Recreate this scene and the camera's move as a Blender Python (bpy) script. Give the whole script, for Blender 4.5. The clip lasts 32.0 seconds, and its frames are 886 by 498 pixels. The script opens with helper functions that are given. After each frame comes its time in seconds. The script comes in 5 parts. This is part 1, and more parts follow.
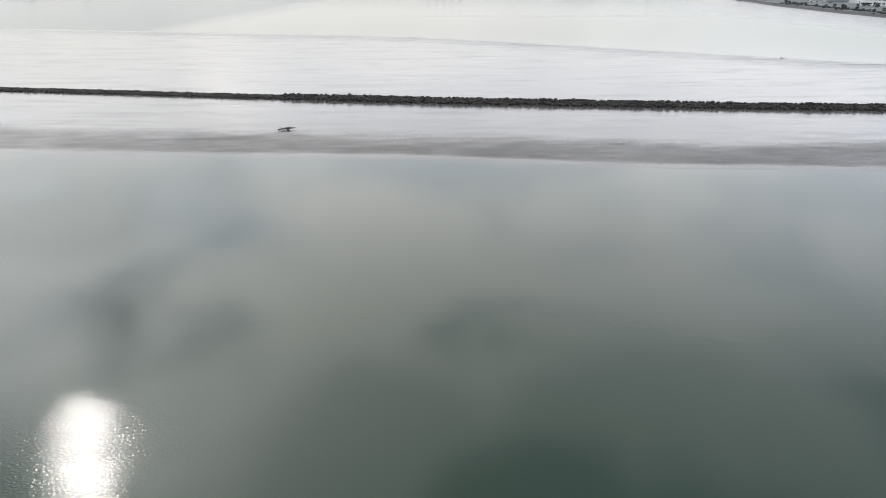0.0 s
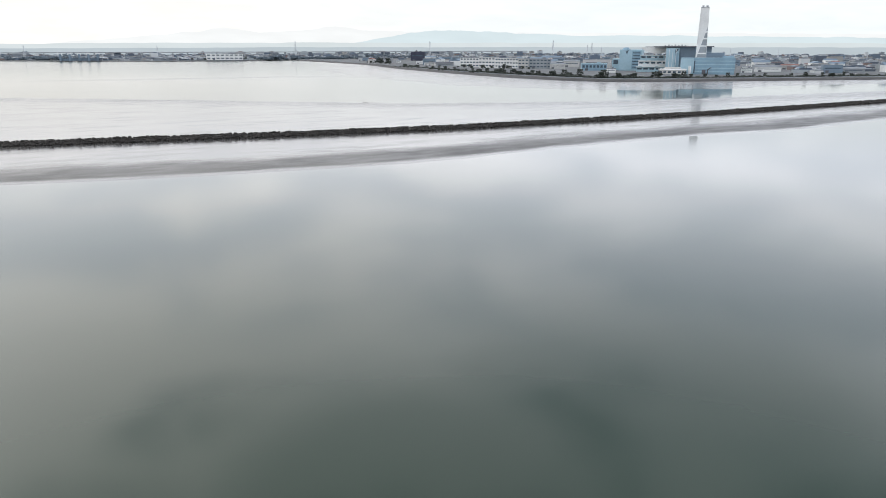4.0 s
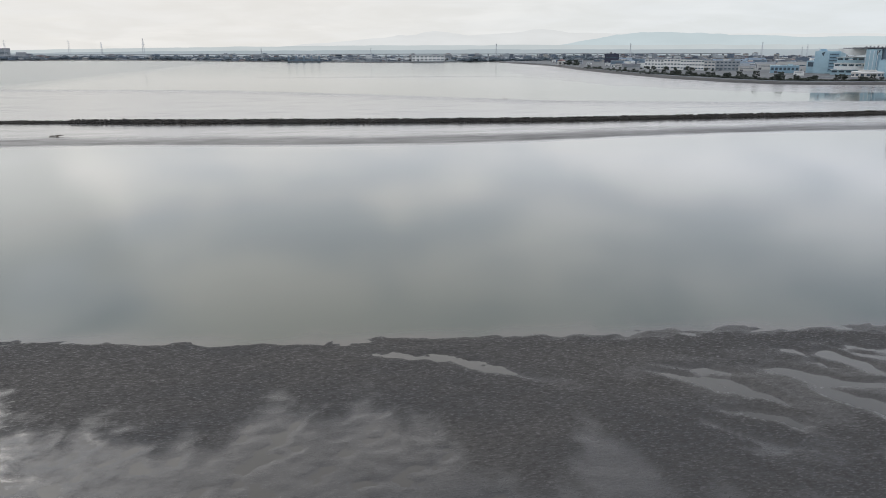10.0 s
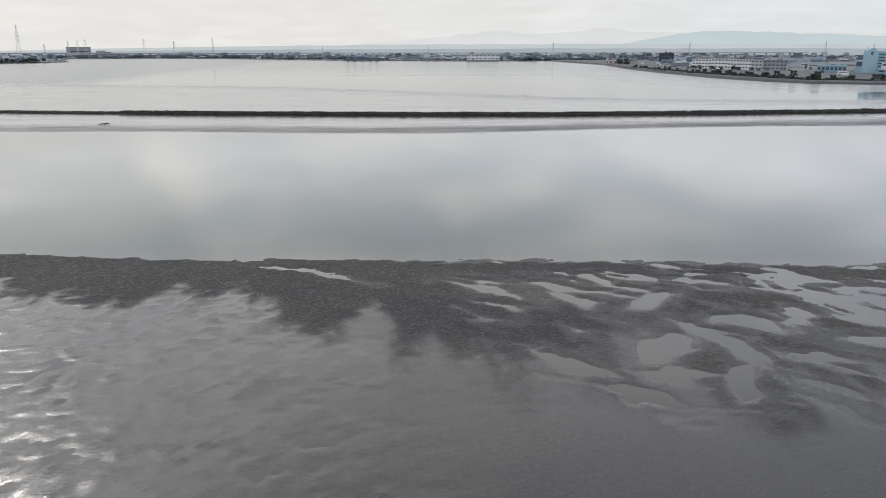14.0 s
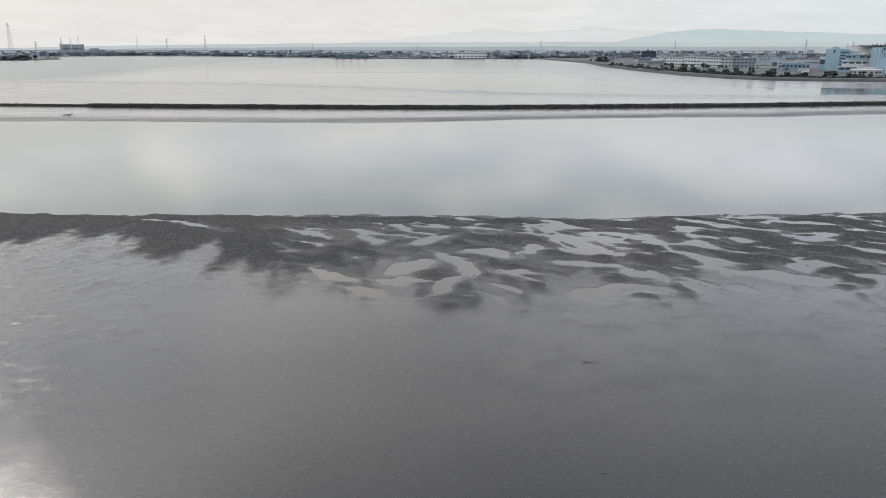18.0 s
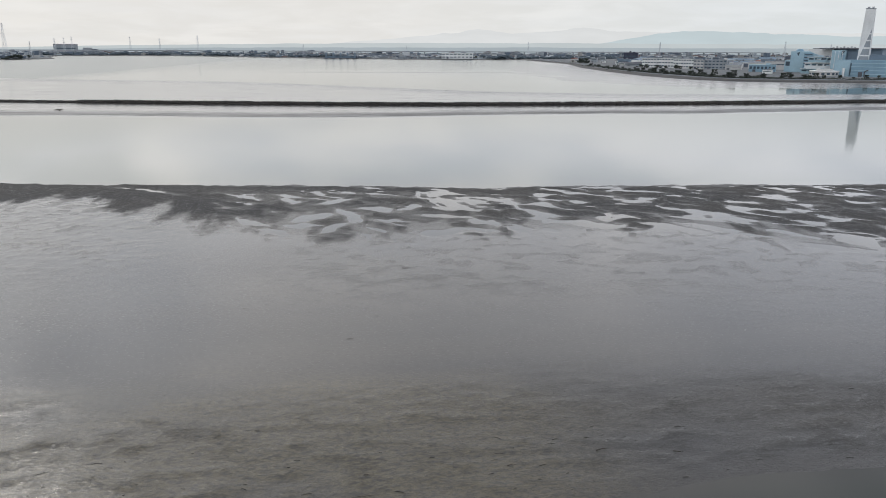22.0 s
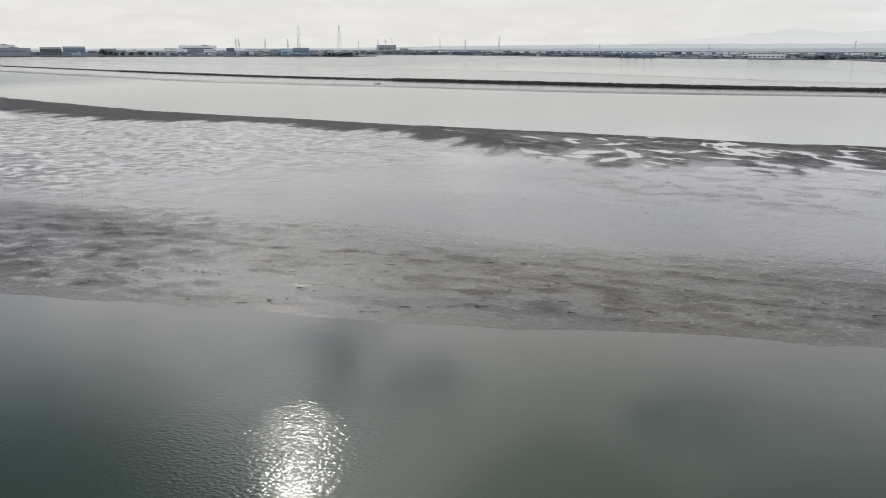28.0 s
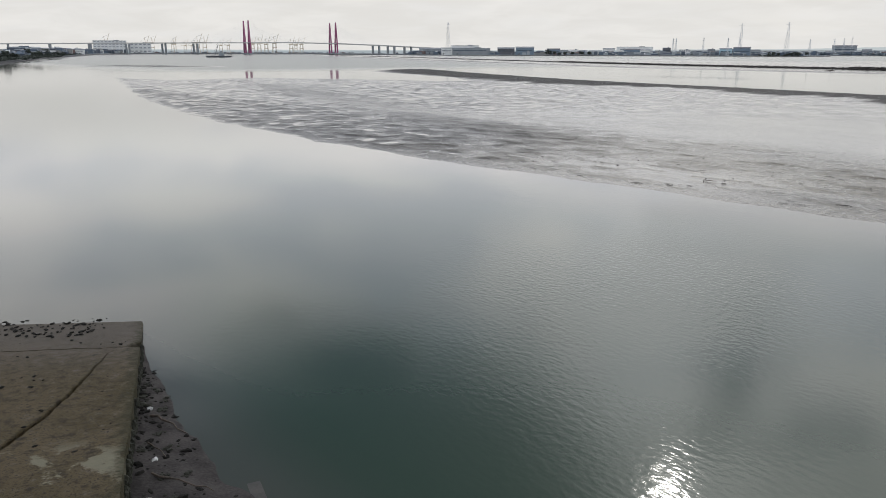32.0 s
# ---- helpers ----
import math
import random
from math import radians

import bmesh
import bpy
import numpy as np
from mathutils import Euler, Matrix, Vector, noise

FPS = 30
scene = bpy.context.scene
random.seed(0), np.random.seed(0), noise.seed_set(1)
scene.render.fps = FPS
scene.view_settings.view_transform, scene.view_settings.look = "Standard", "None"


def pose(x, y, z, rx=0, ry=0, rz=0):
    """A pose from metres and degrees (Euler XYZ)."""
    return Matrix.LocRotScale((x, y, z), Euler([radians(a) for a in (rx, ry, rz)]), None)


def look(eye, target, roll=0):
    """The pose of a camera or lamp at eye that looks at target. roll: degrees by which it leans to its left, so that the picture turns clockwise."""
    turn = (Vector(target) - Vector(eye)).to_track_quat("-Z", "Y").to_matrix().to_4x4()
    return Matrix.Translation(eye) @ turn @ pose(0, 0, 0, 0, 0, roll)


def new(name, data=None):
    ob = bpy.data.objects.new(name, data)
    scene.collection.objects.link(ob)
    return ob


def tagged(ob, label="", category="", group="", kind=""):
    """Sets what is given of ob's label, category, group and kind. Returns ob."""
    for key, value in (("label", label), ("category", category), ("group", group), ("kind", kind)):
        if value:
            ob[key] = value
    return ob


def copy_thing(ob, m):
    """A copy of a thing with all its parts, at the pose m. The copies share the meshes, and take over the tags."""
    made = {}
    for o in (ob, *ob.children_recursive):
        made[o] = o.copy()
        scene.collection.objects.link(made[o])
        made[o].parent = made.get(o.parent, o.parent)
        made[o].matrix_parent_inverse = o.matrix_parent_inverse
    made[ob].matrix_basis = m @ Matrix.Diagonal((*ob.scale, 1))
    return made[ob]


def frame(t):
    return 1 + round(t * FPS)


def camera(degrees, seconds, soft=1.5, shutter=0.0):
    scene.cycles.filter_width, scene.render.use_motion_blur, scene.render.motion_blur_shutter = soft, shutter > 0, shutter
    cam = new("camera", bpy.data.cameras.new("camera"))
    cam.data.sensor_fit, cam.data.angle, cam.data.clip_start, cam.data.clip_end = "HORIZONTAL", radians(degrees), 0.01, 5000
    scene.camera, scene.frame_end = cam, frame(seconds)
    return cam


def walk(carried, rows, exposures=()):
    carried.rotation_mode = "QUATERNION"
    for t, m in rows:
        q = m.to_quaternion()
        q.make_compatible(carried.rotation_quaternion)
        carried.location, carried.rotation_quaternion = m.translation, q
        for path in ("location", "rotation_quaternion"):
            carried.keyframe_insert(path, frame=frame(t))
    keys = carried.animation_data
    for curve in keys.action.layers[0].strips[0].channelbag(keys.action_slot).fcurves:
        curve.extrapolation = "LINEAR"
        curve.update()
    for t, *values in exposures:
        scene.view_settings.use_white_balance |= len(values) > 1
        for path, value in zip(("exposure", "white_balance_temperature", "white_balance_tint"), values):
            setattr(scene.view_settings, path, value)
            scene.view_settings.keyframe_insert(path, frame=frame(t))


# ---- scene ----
cam = camera(63.24, 32.0, soft=0.9)
# seconds, x, y, z, yaw, pitch, roll
ROWS = [
    (0.0, 1.3, -11.7, 50.4, -1.38, -20.79, -0.11),
    (0.5, 6.6, -17.9, 48.8, -3.11, -20.80, -0.05),
    (1.0, 11.7, -24.1, 47.2, -9.12, -20.81, -0.01),
    (1.5, 16.5, -30.4, 45.6, -17.92, -20.82, 0.00),
    (2.0, 21.1, -36.8, 44.2, -24.95, -20.82, 0.01),
    (2.5, 25.2, -43.2, 43.0, -26.75, -20.75, 0.02),
    (3.0, 29.0, -49.6, 42.1, -26.68, -18.42, 0.03),
    (3.5, 32.5, -56.1, 41.3, -26.70, -15.89, 0.04),
    (5.5, 44.0, -81.4, 40.3, -26.68, -15.46, -0.11),
    (6.0, 46.9, -87.7, 40.4, -25.18, -15.47, -0.08),
    (6.5, 49.9, -93.8, 40.6, -22.76, -15.46, -0.06),
    (7.0, 52.7, -99.7, 40.9, -20.45, -15.47, -0.03),
    (7.5, 55.3, -105.0, 41.2, -18.72, -15.49, -0.02),
    (8.0, 57.9, -109.9, 41.3, -17.22, -15.49, -0.00),
    (8.5, 60.8, -114.9, 41.0, -15.66, -15.49, 0.02),
    (9.0, 64.1, -120.2, 40.5, -14.01, -15.48, 0.03),
    (9.5, 67.6, -125.5, 40.1, -12.39, -15.48, -0.02),
    (10.0, 71.1, -130.8, 39.7, -10.40, -15.47, -0.07),
    (10.5, 74.5, -136.2, 39.5, -7.94, -15.47, -0.11),
    (11.0, 78.0, -141.8, 39.5, -5.66, -15.48, -0.12),
    (11.5, 81.5, -147.8, 39.7, -5.18, -15.50, -0.12),
    (12.0, 85.0, -153.9, 40.0, -5.23, -15.51, -0.11),
    (12.5, 88.7, -159.8, 40.2, -5.27, -15.52, -0.08),
    (13.0, 92.5, -165.2, 40.3, -5.33, -15.54, -0.04),
    (13.5, 96.5, -170.1, 40.2, -5.34, -15.54, -0.02),
    (14.0, 100.5, -174.6, 40.1, -5.37, -15.55, -0.02),
    (14.5, 104.5, -179.0, 39.9, -5.38, -15.56, -0.04),
    (16.5, 121.6, -197.4, 39.2, -5.50, -15.62, 0.09),
    (17.0, 125.6, -202.8, 39.3, -5.48, -15.63, 0.07),
    (17.5, 129.6, -208.4, 39.5, -5.53, -15.67, 0.06),
    (18.0, 133.6, -214.4, 39.8, -5.53, -15.70, 0.05),
    (18.5, 137.5, -220.5, 40.2, -5.52, -15.71, 0.06),
    (19.0, 141.3, -226.9, 40.7, -5.64, -15.72, 0.08),
    (19.5, 144.7, -233.6, 41.1, -5.64, -15.74, 0.09),
    (20.0, 147.5, -240.2, 41.4, -5.74, -15.74, 0.11),
    (20.5, 149.8, -246.5, 41.5, -5.82, -15.72, 0.15),
    (21.0, 151.7, -252.4, 41.4, -5.88, -15.68, 0.20),
    (21.5, 153.2, -257.8, 41.3, -5.92, -15.66, 0.23),
    (22.0, 154.3, -262.4, 41.0, -5.95, -15.66, 0.25),
    (22.5, 155.3, -266.5, 40.6, -5.96, -15.65, 0.26),
    (23.0, 155.9, -269.9, 39.8, -5.96, -15.65, 0.23),
    (23.5, 156.4, -272.6, 38.8, -1.93, -15.67, 0.16),
    (24.0, 156.8, -274.4, 37.8, 2.76, -15.69, 0.09),
    (24.5, 156.9, -275.4, 36.6, 3.45, -15.69, 0.06),
    (25.0, 156.9, -275.8, 35.2, 3.44, -15.66, 0.06),
    (25.5, 156.9, -275.8, 33.8, 5.71, -15.63, 0.07),
    (26.0, 156.8, -275.5, 32.2, 10.43, -15.60, 0.09),
    (26.5, 156.7, -275.0, 30.6, 14.00, -15.57, 0.11),
    (28.5, 155.4, -272.2, 23.3, 16.67, -15.47, 0.21),
    (29.0, 155.3, -271.7, 21.5, 18.56, -15.45, 0.11),
    (29.5, 155.3, -271.1, 19.8, 26.76, -15.43, 0.02),
    (30.0, 155.3, -270.1, 18.1, 36.86, -15.38, -0.08),
    (30.5, 155.3, -269.3, 16.5, 44.91, -15.32, -0.11),
    (31.0, 155.0, -268.8, 14.8, 48.50, -15.29, -0.02),
    (31.5, 154.5, -268.4, 13.2, 49.05, -15.30, 0.10),
    (32.0, 153.7, -267.9, 11.6, 49.08, -15.32, 0.18),
]

walk(cam, [(t, pose(x, y, z, 90 + pitch, 0, yaw) @ pose(0, 0, 0, 0, 0, roll)) for t, x, y, z, yaw, pitch, roll in ROWS],
     exposures=[(0.0, 0.38), (3.5, 0.36), (7.0, 0.04), (14.0, -0.05), (22.0, -0.07), (28.0, -0.08), (32.0, -0.10)])

# ---- light: a bright, thinly clouded sky with the sun behind it ----
SUN_AZ, SUN_EL = -29.5, 33.2          # degrees left of +y, above the horizon
az, el = radians(SUN_AZ), radians(SUN_EL)
SUN_DIR = Vector((math.sin(az) * math.cos(el), math.cos(az) * math.cos(el), math.sin(el)))


def link(nt, a, b):
    nt.links.new(a, b)


def node(nt, kind, **values):
    n = nt.nodes.new(kind)
    for key, value in values.items():
        if key == "op":
            n.operation = value
        elif key == "blend":
            n.blend_type = value
        elif isinstance(value, bpy.types.NodeSocket):
            nt.links.new(value, n.inputs[key])
        else:
            n.inputs[key].default_value = value
    return n


def mth(nt, op, a, b=None, clamp=False):
    n = nt.nodes.new("ShaderNodeMath")
    n.operation, n.use_clamp = op, clamp
    for i, s in enumerate((a, b)):
        if s is None:
            continue
        if isinstance(s, bpy.types.NodeSocket):
            nt.links.new(s, n.inputs[i])
        else:
            n.inputs[i].default_value = s
    return n.outputs[0]


def mix(nt, fac, a, b):
    n = nt.nodes.new("ShaderNodeMix")
    n.data_type = "RGBA"
    for i, s in ((0, fac), (6, a), (7, b)):
        if isinstance(s, bpy.types.NodeSocket):
            nt.links.new(s, n.inputs[i])
        else:
            n.inputs[i].default_value = s
    return n.outputs[2]


def smooth(nt, s, lo, hi):
    n = nt.nodes.new("ShaderNodeMapRange")
    n.interpolation_type = "SMOOTHSTEP"
    nt.links.new(s, n.inputs[0])
    n.inputs[1].default_value, n.inputs[2].default_value = lo, hi
    return n.outputs[0]


def grey(v, a=1.0):
    return (v, v, v, a)


world = bpy.data.worlds.new("sky")
scene.world = world
world.use_nodes = True
nt = world.node_tree
nt.nodes.clear()
sky = nt.nodes.new("ShaderNodeTexSky")
sky.sky_type, sky.sun_disc = "NISHITA", False
sky.sun_elevation, sky.sun_rotation = el, az
sky.air_density, sky.dust_density = 1.0, 0.4
co = nt.nodes.new("ShaderNodeTexCoord").outputs["Generated"]
sep = nt.nodes.new("ShaderNodeSeparateXYZ")
link(nt, co, sep.inputs[0])
up = mth(nt, "MAXIMUM", sep.outputs[2], 0.0)
flat = node(nt, "ShaderNodeVectorMath", op="DIVIDE")
link(nt, co, flat.inputs[0])
den = mth(nt, "ADD", up, 0.16)
cmb = nt.nodes.new("ShaderNodeCombineXYZ")
for k in range(3):
    link(nt, den, cmb.inputs[k])
link(nt, cmb.outputs[0], flat.inputs[1])
cl = node(nt, "ShaderNodeTexNoise", Vector=flat.outputs[0], Scale=2.0, Detail=3.4, Roughness=0.45, Distortion=0.3)
cl.noise_dimensions = "4D"
cl.inputs["W"].default_value = 32.9
thick = node(nt, "ShaderNodeTexNoise", Vector=flat.outputs[0], Scale=0.9, Detail=3.0, Roughness=0.5, Distortion=0.3)
low = smooth(nt, up, 0.52, 0.22)
cover = smooth(nt, mth(nt, "ADD", cl.outputs[0], mth(nt, "MULTIPLY", low, 0.30)), 0.33, 0.59)
ragged = mth(nt, "MULTIPLY", mth(nt, "SUBTRACT", cl.outputs[0], 0.5), 0.10)


def cloud_break(az_deg, el_deg, lo, hi, depth):
    """A ragged hole in the cloud round one direction of the sky."""
    a_, e_ = radians(az_deg), radians(el_deg)
    d_ = node(nt, "ShaderNodeVectorMath", op="DOT_PRODUCT")
    link(nt, co, d_.inputs[0])
    d_.inputs[1].default_value = (math.sin(a_) * math.cos(e_), math.cos(a_) * math.cos(e_), math.sin(e_))
    return mth(nt, "MULTIPLY", smooth(nt, mth(nt, "ADD", d_.outputs["Value"], ragged), lo, hi), depth)


holes = cloud_break(-56, 40, 0.915, 0.978, 0.97)
for hole in ((14, 48, 0.966, 0.994, 0.8), (-4, 41, 0.98, 0.997, 0.3), (44, 38, 0.925, 0.985, 0.42), (22, 40, 0.96, 0.992, 0.4), (-23, 12, 0.982, 0.998, 0.3)):
    holes = mth(nt, "MAXIMUM", holes, cloud_break(*hole))
cover = mth(nt, "MULTIPLY", cover, mth(nt, "SUBTRACT", 1.0, holes))
bright = mth(nt, "MAXIMUM", mth(nt, "MULTIPLY", smooth(nt, up, 0.40, 0.18), mth(nt, "ADD", 0.42, mth(nt, "MULTIPLY", smooth(nt, mth(nt, "ADD", mth(nt, "MULTIPLY", thick.outputs[0], 0.5), mth(nt, "MULTIPLY", cl.outputs[0], 0.5)), 0.40, 0.58), 0.55))), smooth(nt, mth(nt, "ADD", mth(nt, "MULTIPLY", cl.outputs[0], 0.5), mth(nt, "MULTIPLY", thick.outputs[0], 0.5)), 0.36, 0.62))
dot = node(nt, "ShaderNodeVectorMath", op="DOT_PRODUCT")
link(nt, co, dot.inputs[0])
dot.inputs[1].default_value = SUN_DIR
toward = mth(nt, "MAXIMUM", dot.outputs["Value"], 0.0)
glow = mth(nt, "ADD", mth(nt, "MULTIPLY", mth(nt, "POWER", toward, 24.0), 1.2), mth(nt, "MULTIPLY", mth(nt, "POWER", toward, 110.0), 1.6))
lit = mth(nt, "ADD", mth(nt, "MULTIPLY", cover, 0.85), 0.15)
haze = smooth(nt, up, 0.155, 0.055)
side = node(nt, "ShaderNodeVectorMath", op="DOT_PRODUCT")
link(nt, co, side.inputs[0])
side.inputs[1].default_value = (-0.81, 0.56, 0.17)
warm = smooth(nt, side.outputs["Value"], -0.15, 0.7)
cloud = mix(nt, bright, (0.86, 0.95, 1.11, 1), mix(nt, warm, (1.53, 1.56, 1.66, 1), (1.60, 1.57, 1.54, 1)))
nish = nt.nodes.new("ShaderNodeVectorMath")
nish.operation = "SCALE"
link(nt, sky.outputs[0], nish.inputs[0])
nish.inputs["Scale"].default_value = 0.05
gap = node(nt, "ShaderNodeVectorMath", op="ADD")
link(nt, nish.outputs[0], gap.inputs[0])
gap.inputs[1].default_value = (0.02, 0.03, 0.035)
veil = mix(nt, cover, gap.outputs[0], cloud)
streak = smooth(nt, node(nt, "ShaderNodeTexNoise", Vector=flat.outputs[0], Scale=2.2, Detail=4.0, Roughness=0.55, Distortion=0.4).outputs[0], 0.3, 0.7)
veil = mix(nt, mth(nt, "MULTIPLY", haze, mth(nt, "ADD", 0.90, mth(nt, "MULTIPLY", streak, 0.10))), veil, mix(nt, warm, (0.735, 0.775, 0.79, 1), (0.81, 0.795, 0.765, 1)))
gl = nt.nodes.new("ShaderNodeCombineXYZ")
g_lit = mth(nt, "MULTIPLY", mth(nt, "MULTIPLY", glow, lit), mth(nt, "SUBTRACT", 1.0, mth(nt, "MULTIPLY", haze, 0.8)))
for k, tint in enumerate((1.0, 0.98, 0.94)):
    link(nt, mth(nt, "MULTIPLY", g_lit, tint), gl.inputs[k])
tot = node(nt, "ShaderNodeVectorMath", op="ADD")
link(nt, veil, tot.inputs[0])
link(nt, gl.outputs[0], tot.inputs[1])
bg = nt.nodes.new("ShaderNodeBackground")
link(nt, tot.outputs[0], bg.inputs[0])
bg.inputs[1].default_value = 1.0
link(nt, bg.outputs[0], nt.nodes.new("ShaderNodeOutputWorld").inputs[0])

sun = new("sun", bpy.data.lights.new("sun", "SUN"))
sun.data.energy, sun.data.angle, sun.data.color = 0.20, radians(1.7), (1.0, 0.95, 0.88)
sun.matrix_world = look(SUN_DIR * 100, (0, 0, 0))


# ---- materials ----
def material(name):
    m = bpy.data.materials.new(name)
    m.use_nodes = True
    t = m.node_tree
    return m, t, t.nodes["Principled BSDF"]


def bump(t, bsdf, height, strength, distance):
    b = node(t, "ShaderNodeBump", Height=height, Strength=strength, Distance=distance)
    link(t, b.outputs[0], bsdf.inputs["Normal"])


def stretched(t, scale):
    c = t.nodes.new("ShaderNodeNewGeometry").outputs["Position"]
    v = node(t, "ShaderNodeVectorMath", op="MULTIPLY")
    link(t, c, v.inputs[0])
    v.inputs[1].default_value = scale
    return v.outputs[0]


def plain(name, colour, rough=0.6, metal=0.0, vary=0.25, size=0.5, fine=0.0, per_object=0.0):
    """Paint, concrete or stone: a colour with stains at two scales, and fine relief."""
    m, t, b = material(name)
    pos = stretched(t, (1, 1, 1))
    n1 = node(t, "ShaderNodeTexNoise", Vector=pos, Scale=size, Detail=4.0)
    n2 = node(t, "ShaderNodeTexNoise", Vector=pos, Scale=size * 9, Detail=3.0)
    both = mth(t, "ADD", mth(t, "MULTIPLY", n1.outputs[0], 0.65), mth(t, "MULTIPLY", n2.outputs[0], 0.35))
    f = smooth(t, both, 0.3, 0.7)
    lo, hi = [k * (1 - vary) for k in colour] + [1], [min(1, k * (1 + vary * 0.6)) for k in colour] + [1]
    out = mix(t, f, lo, hi)
    if per_object:
        r = t.nodes.new("ShaderNodeObjectInfo").outputs["Random"]
        out = mix(t, mth(t, "MULTIPLY", r, per_object), out, [k * 0.4 for k in colour] + [1])
    link(t, out, b.inputs["Base Color"])
    b.inputs["Roughness"].default_value, b.inputs["Metallic"].default_value = rough, metal
    if fine:
        bump(t, b, both, fine, 0.2)
    return m


def water_material():
    m, t, b = material("water")
    deep = t.nodes.new("ShaderNodeAttribute")
    deep.attribute_name = "shallow"
    silt = node(t, "ShaderNodeTexNoise", Vector=stretched(t, (0.02, 0.03, 1)), Scale=1.0, Detail=3.0)
    green = mix(t, silt.outputs[0], (0.017, 0.037, 0.023, 1), (0.027, 0.043, 0.030, 1))
    c = mix(t, deep.outputs["Fac"], green, (0.070, 0.066, 0.060, 1))
    link(t, c, b.inputs["Base Color"])
    b.inputs["IOR"].default_value = 1.33
    breeze = t.nodes.new("ShaderNodeAttribute")
    breeze.attribute_name = "breeze"
    link(t, mth(t, "ADD", 0.07, mth(t, "MULTIPLY", breeze.outputs["Fac"], 0.2)), b.inputs["Roughness"])
    ruf = t.nodes.new("ShaderNodeAttribute")
    ruf.attribute_name = "ruffled"
    ripples = node(t, "ShaderNodeTexNoise", Vector=stretched(t, (1.0, 1.6, 1)), Scale=2.6, Detail=1.5, Roughness=0.5)
    swell = node(t, "ShaderNodeTexNoise", Vector=stretched(t, (0.05, 0.16, 1)), Scale=1.0, Detail=3.0)
    patchy = smooth(t, node(t, "ShaderNodeTexNoise", Vector=stretched(t, (0.06, 0.1, 1)), Scale=1.0, Detail=3.0).outputs[0], 0.26, 0.52)
    gusts = mth(t, "MULTIPLY", mth(t, "ADD", 0.3, mth(t, "MULTIPLY", patchy, 0.7)), ruf.outputs["Fac"])
    h = mth(t, "ADD", mth(t, "MULTIPLY", ripples.outputs[0], mth(t, "ADD", mth(t, "MULTIPLY", gusts, 0.12), 0.0010)), mth(t, "MULTIPLY", swell.outputs[0], 0.012))
    bump(t, b, h, 1.0, 1.0)
    return m


def mud_material(name, relief, gloss=0.78, far=False):
    m, t, b = material(name)
    wet = t.nodes.new("ShaderNodeAttribute")
    wet.attribute_name = "wet"
    w = wet.outputs["Fac"]
    big = node(t, "ShaderNodeTexNoise", Vector=stretched(t, (0.03, 0.06, 1)), Scale=1.0, Detail=5.0)
    small = node(t, "ShaderNodeTexNoise", Vector=stretched(t, (1.1, 1.9, 1)), Scale=1.0, Detail=5.0, Roughness=0.68)
    fine = node(t, "ShaderNodeTexNoise", Vector=stretched(t, (1.8, 4.2, 1)), Scale=1.0, Detail=4.0, Roughness=0.62, Distortion=0.5)
    brown = mix(t, smooth(t, big.outputs[0], 0.35, 0.65), (0.066, 0.066, 0.067, 1), (0.089, 0.085, 0.080, 1))
    silt = t.nodes.new("ShaderNodeAttribute")
    silt.attribute_name = "silt"
    brown = mix(t, mth(t, "MULTIPLY", silt.outputs["Fac"], smooth(t, big.outputs[0], 0.25, 0.5)), brown, (0.128, 0.113, 0.082, 1))
    dark = mix(t, smooth(t, small.outputs[0], 0.35, 0.7), brown, (0.062, 0.059, 0.057, 1))
    dark = mix(t, mth(t, "MULTIPLY", smooth(t, fine.outputs[0], 0.50, 0.66), 0.38), dark, (0.036, 0.033, 0.031, 1))
    link(t, dark, b.inputs["Base Color"])
    r = mth(t, "SUBTRACT", 0.88, mth(t, "MULTIPLY", w, gloss))
    r = mth(t, "ADD", r, mth(t, "MULTIPLY", mth(t, "SUBTRACT", small.outputs[0], 0.5), 0.22), clamp=True)
    speck = smooth(t, node(t, "ShaderNodeTexNoise", Vector=stretched(t, (0.02, 0.09, 1) if far else (1.6, 3.4, 1)), Scale=1.0, Detail=4.0, Roughness=0.7).outputs[0], 0.50, 0.63)
    r = mth(t, "ADD", r, mth(t, "MULTIPLY", speck, 0.05 if far else 0.16), clamp=True)
    glint = smooth(t, node(t, "ShaderNodeTexNoise", Vector=stretched(t, (0.25, 0.3, 1)), Scale=1.0, Detail=5.0, Roughness=0.7, Distortion=0.4).outputs[0] if far else fine.outputs[0], *((0.54, 0.66) if far else (0.47, 0.37)))
    link(t, mth(t, "SUBTRACT", r, mth(t, "MULTIPLY", glint, mth(t, "SUBTRACT", 0.05 if far else 0.52, mth(t, "MULTIPLY", w, 0.04 if far else 0.44)))), b.inputs["Roughness"])
    b.inputs["IOR"].default_value = 1.36
    link(t, mth(t, "ADD", mth(t, "MULTIPLY", glint, 0.04 if far else 0.12), mth(t, "ADD", 0.10, mth(t, "MULTIPLY", w, 0.36))), b.inputs["Specular IOR Level"])
    if relief:
        h = mth(t, "ADD", mth(t, "MULTIPLY", small.outputs[0], 0.075), mth(t, "MULTIPLY", fine.outputs[0], 0.028))
        h = mth(t, "MULTIPLY", h, mth(t, "SUBTRACT", 1.16, w))
        bump(t, b, h, relief, 1.0)
    return m


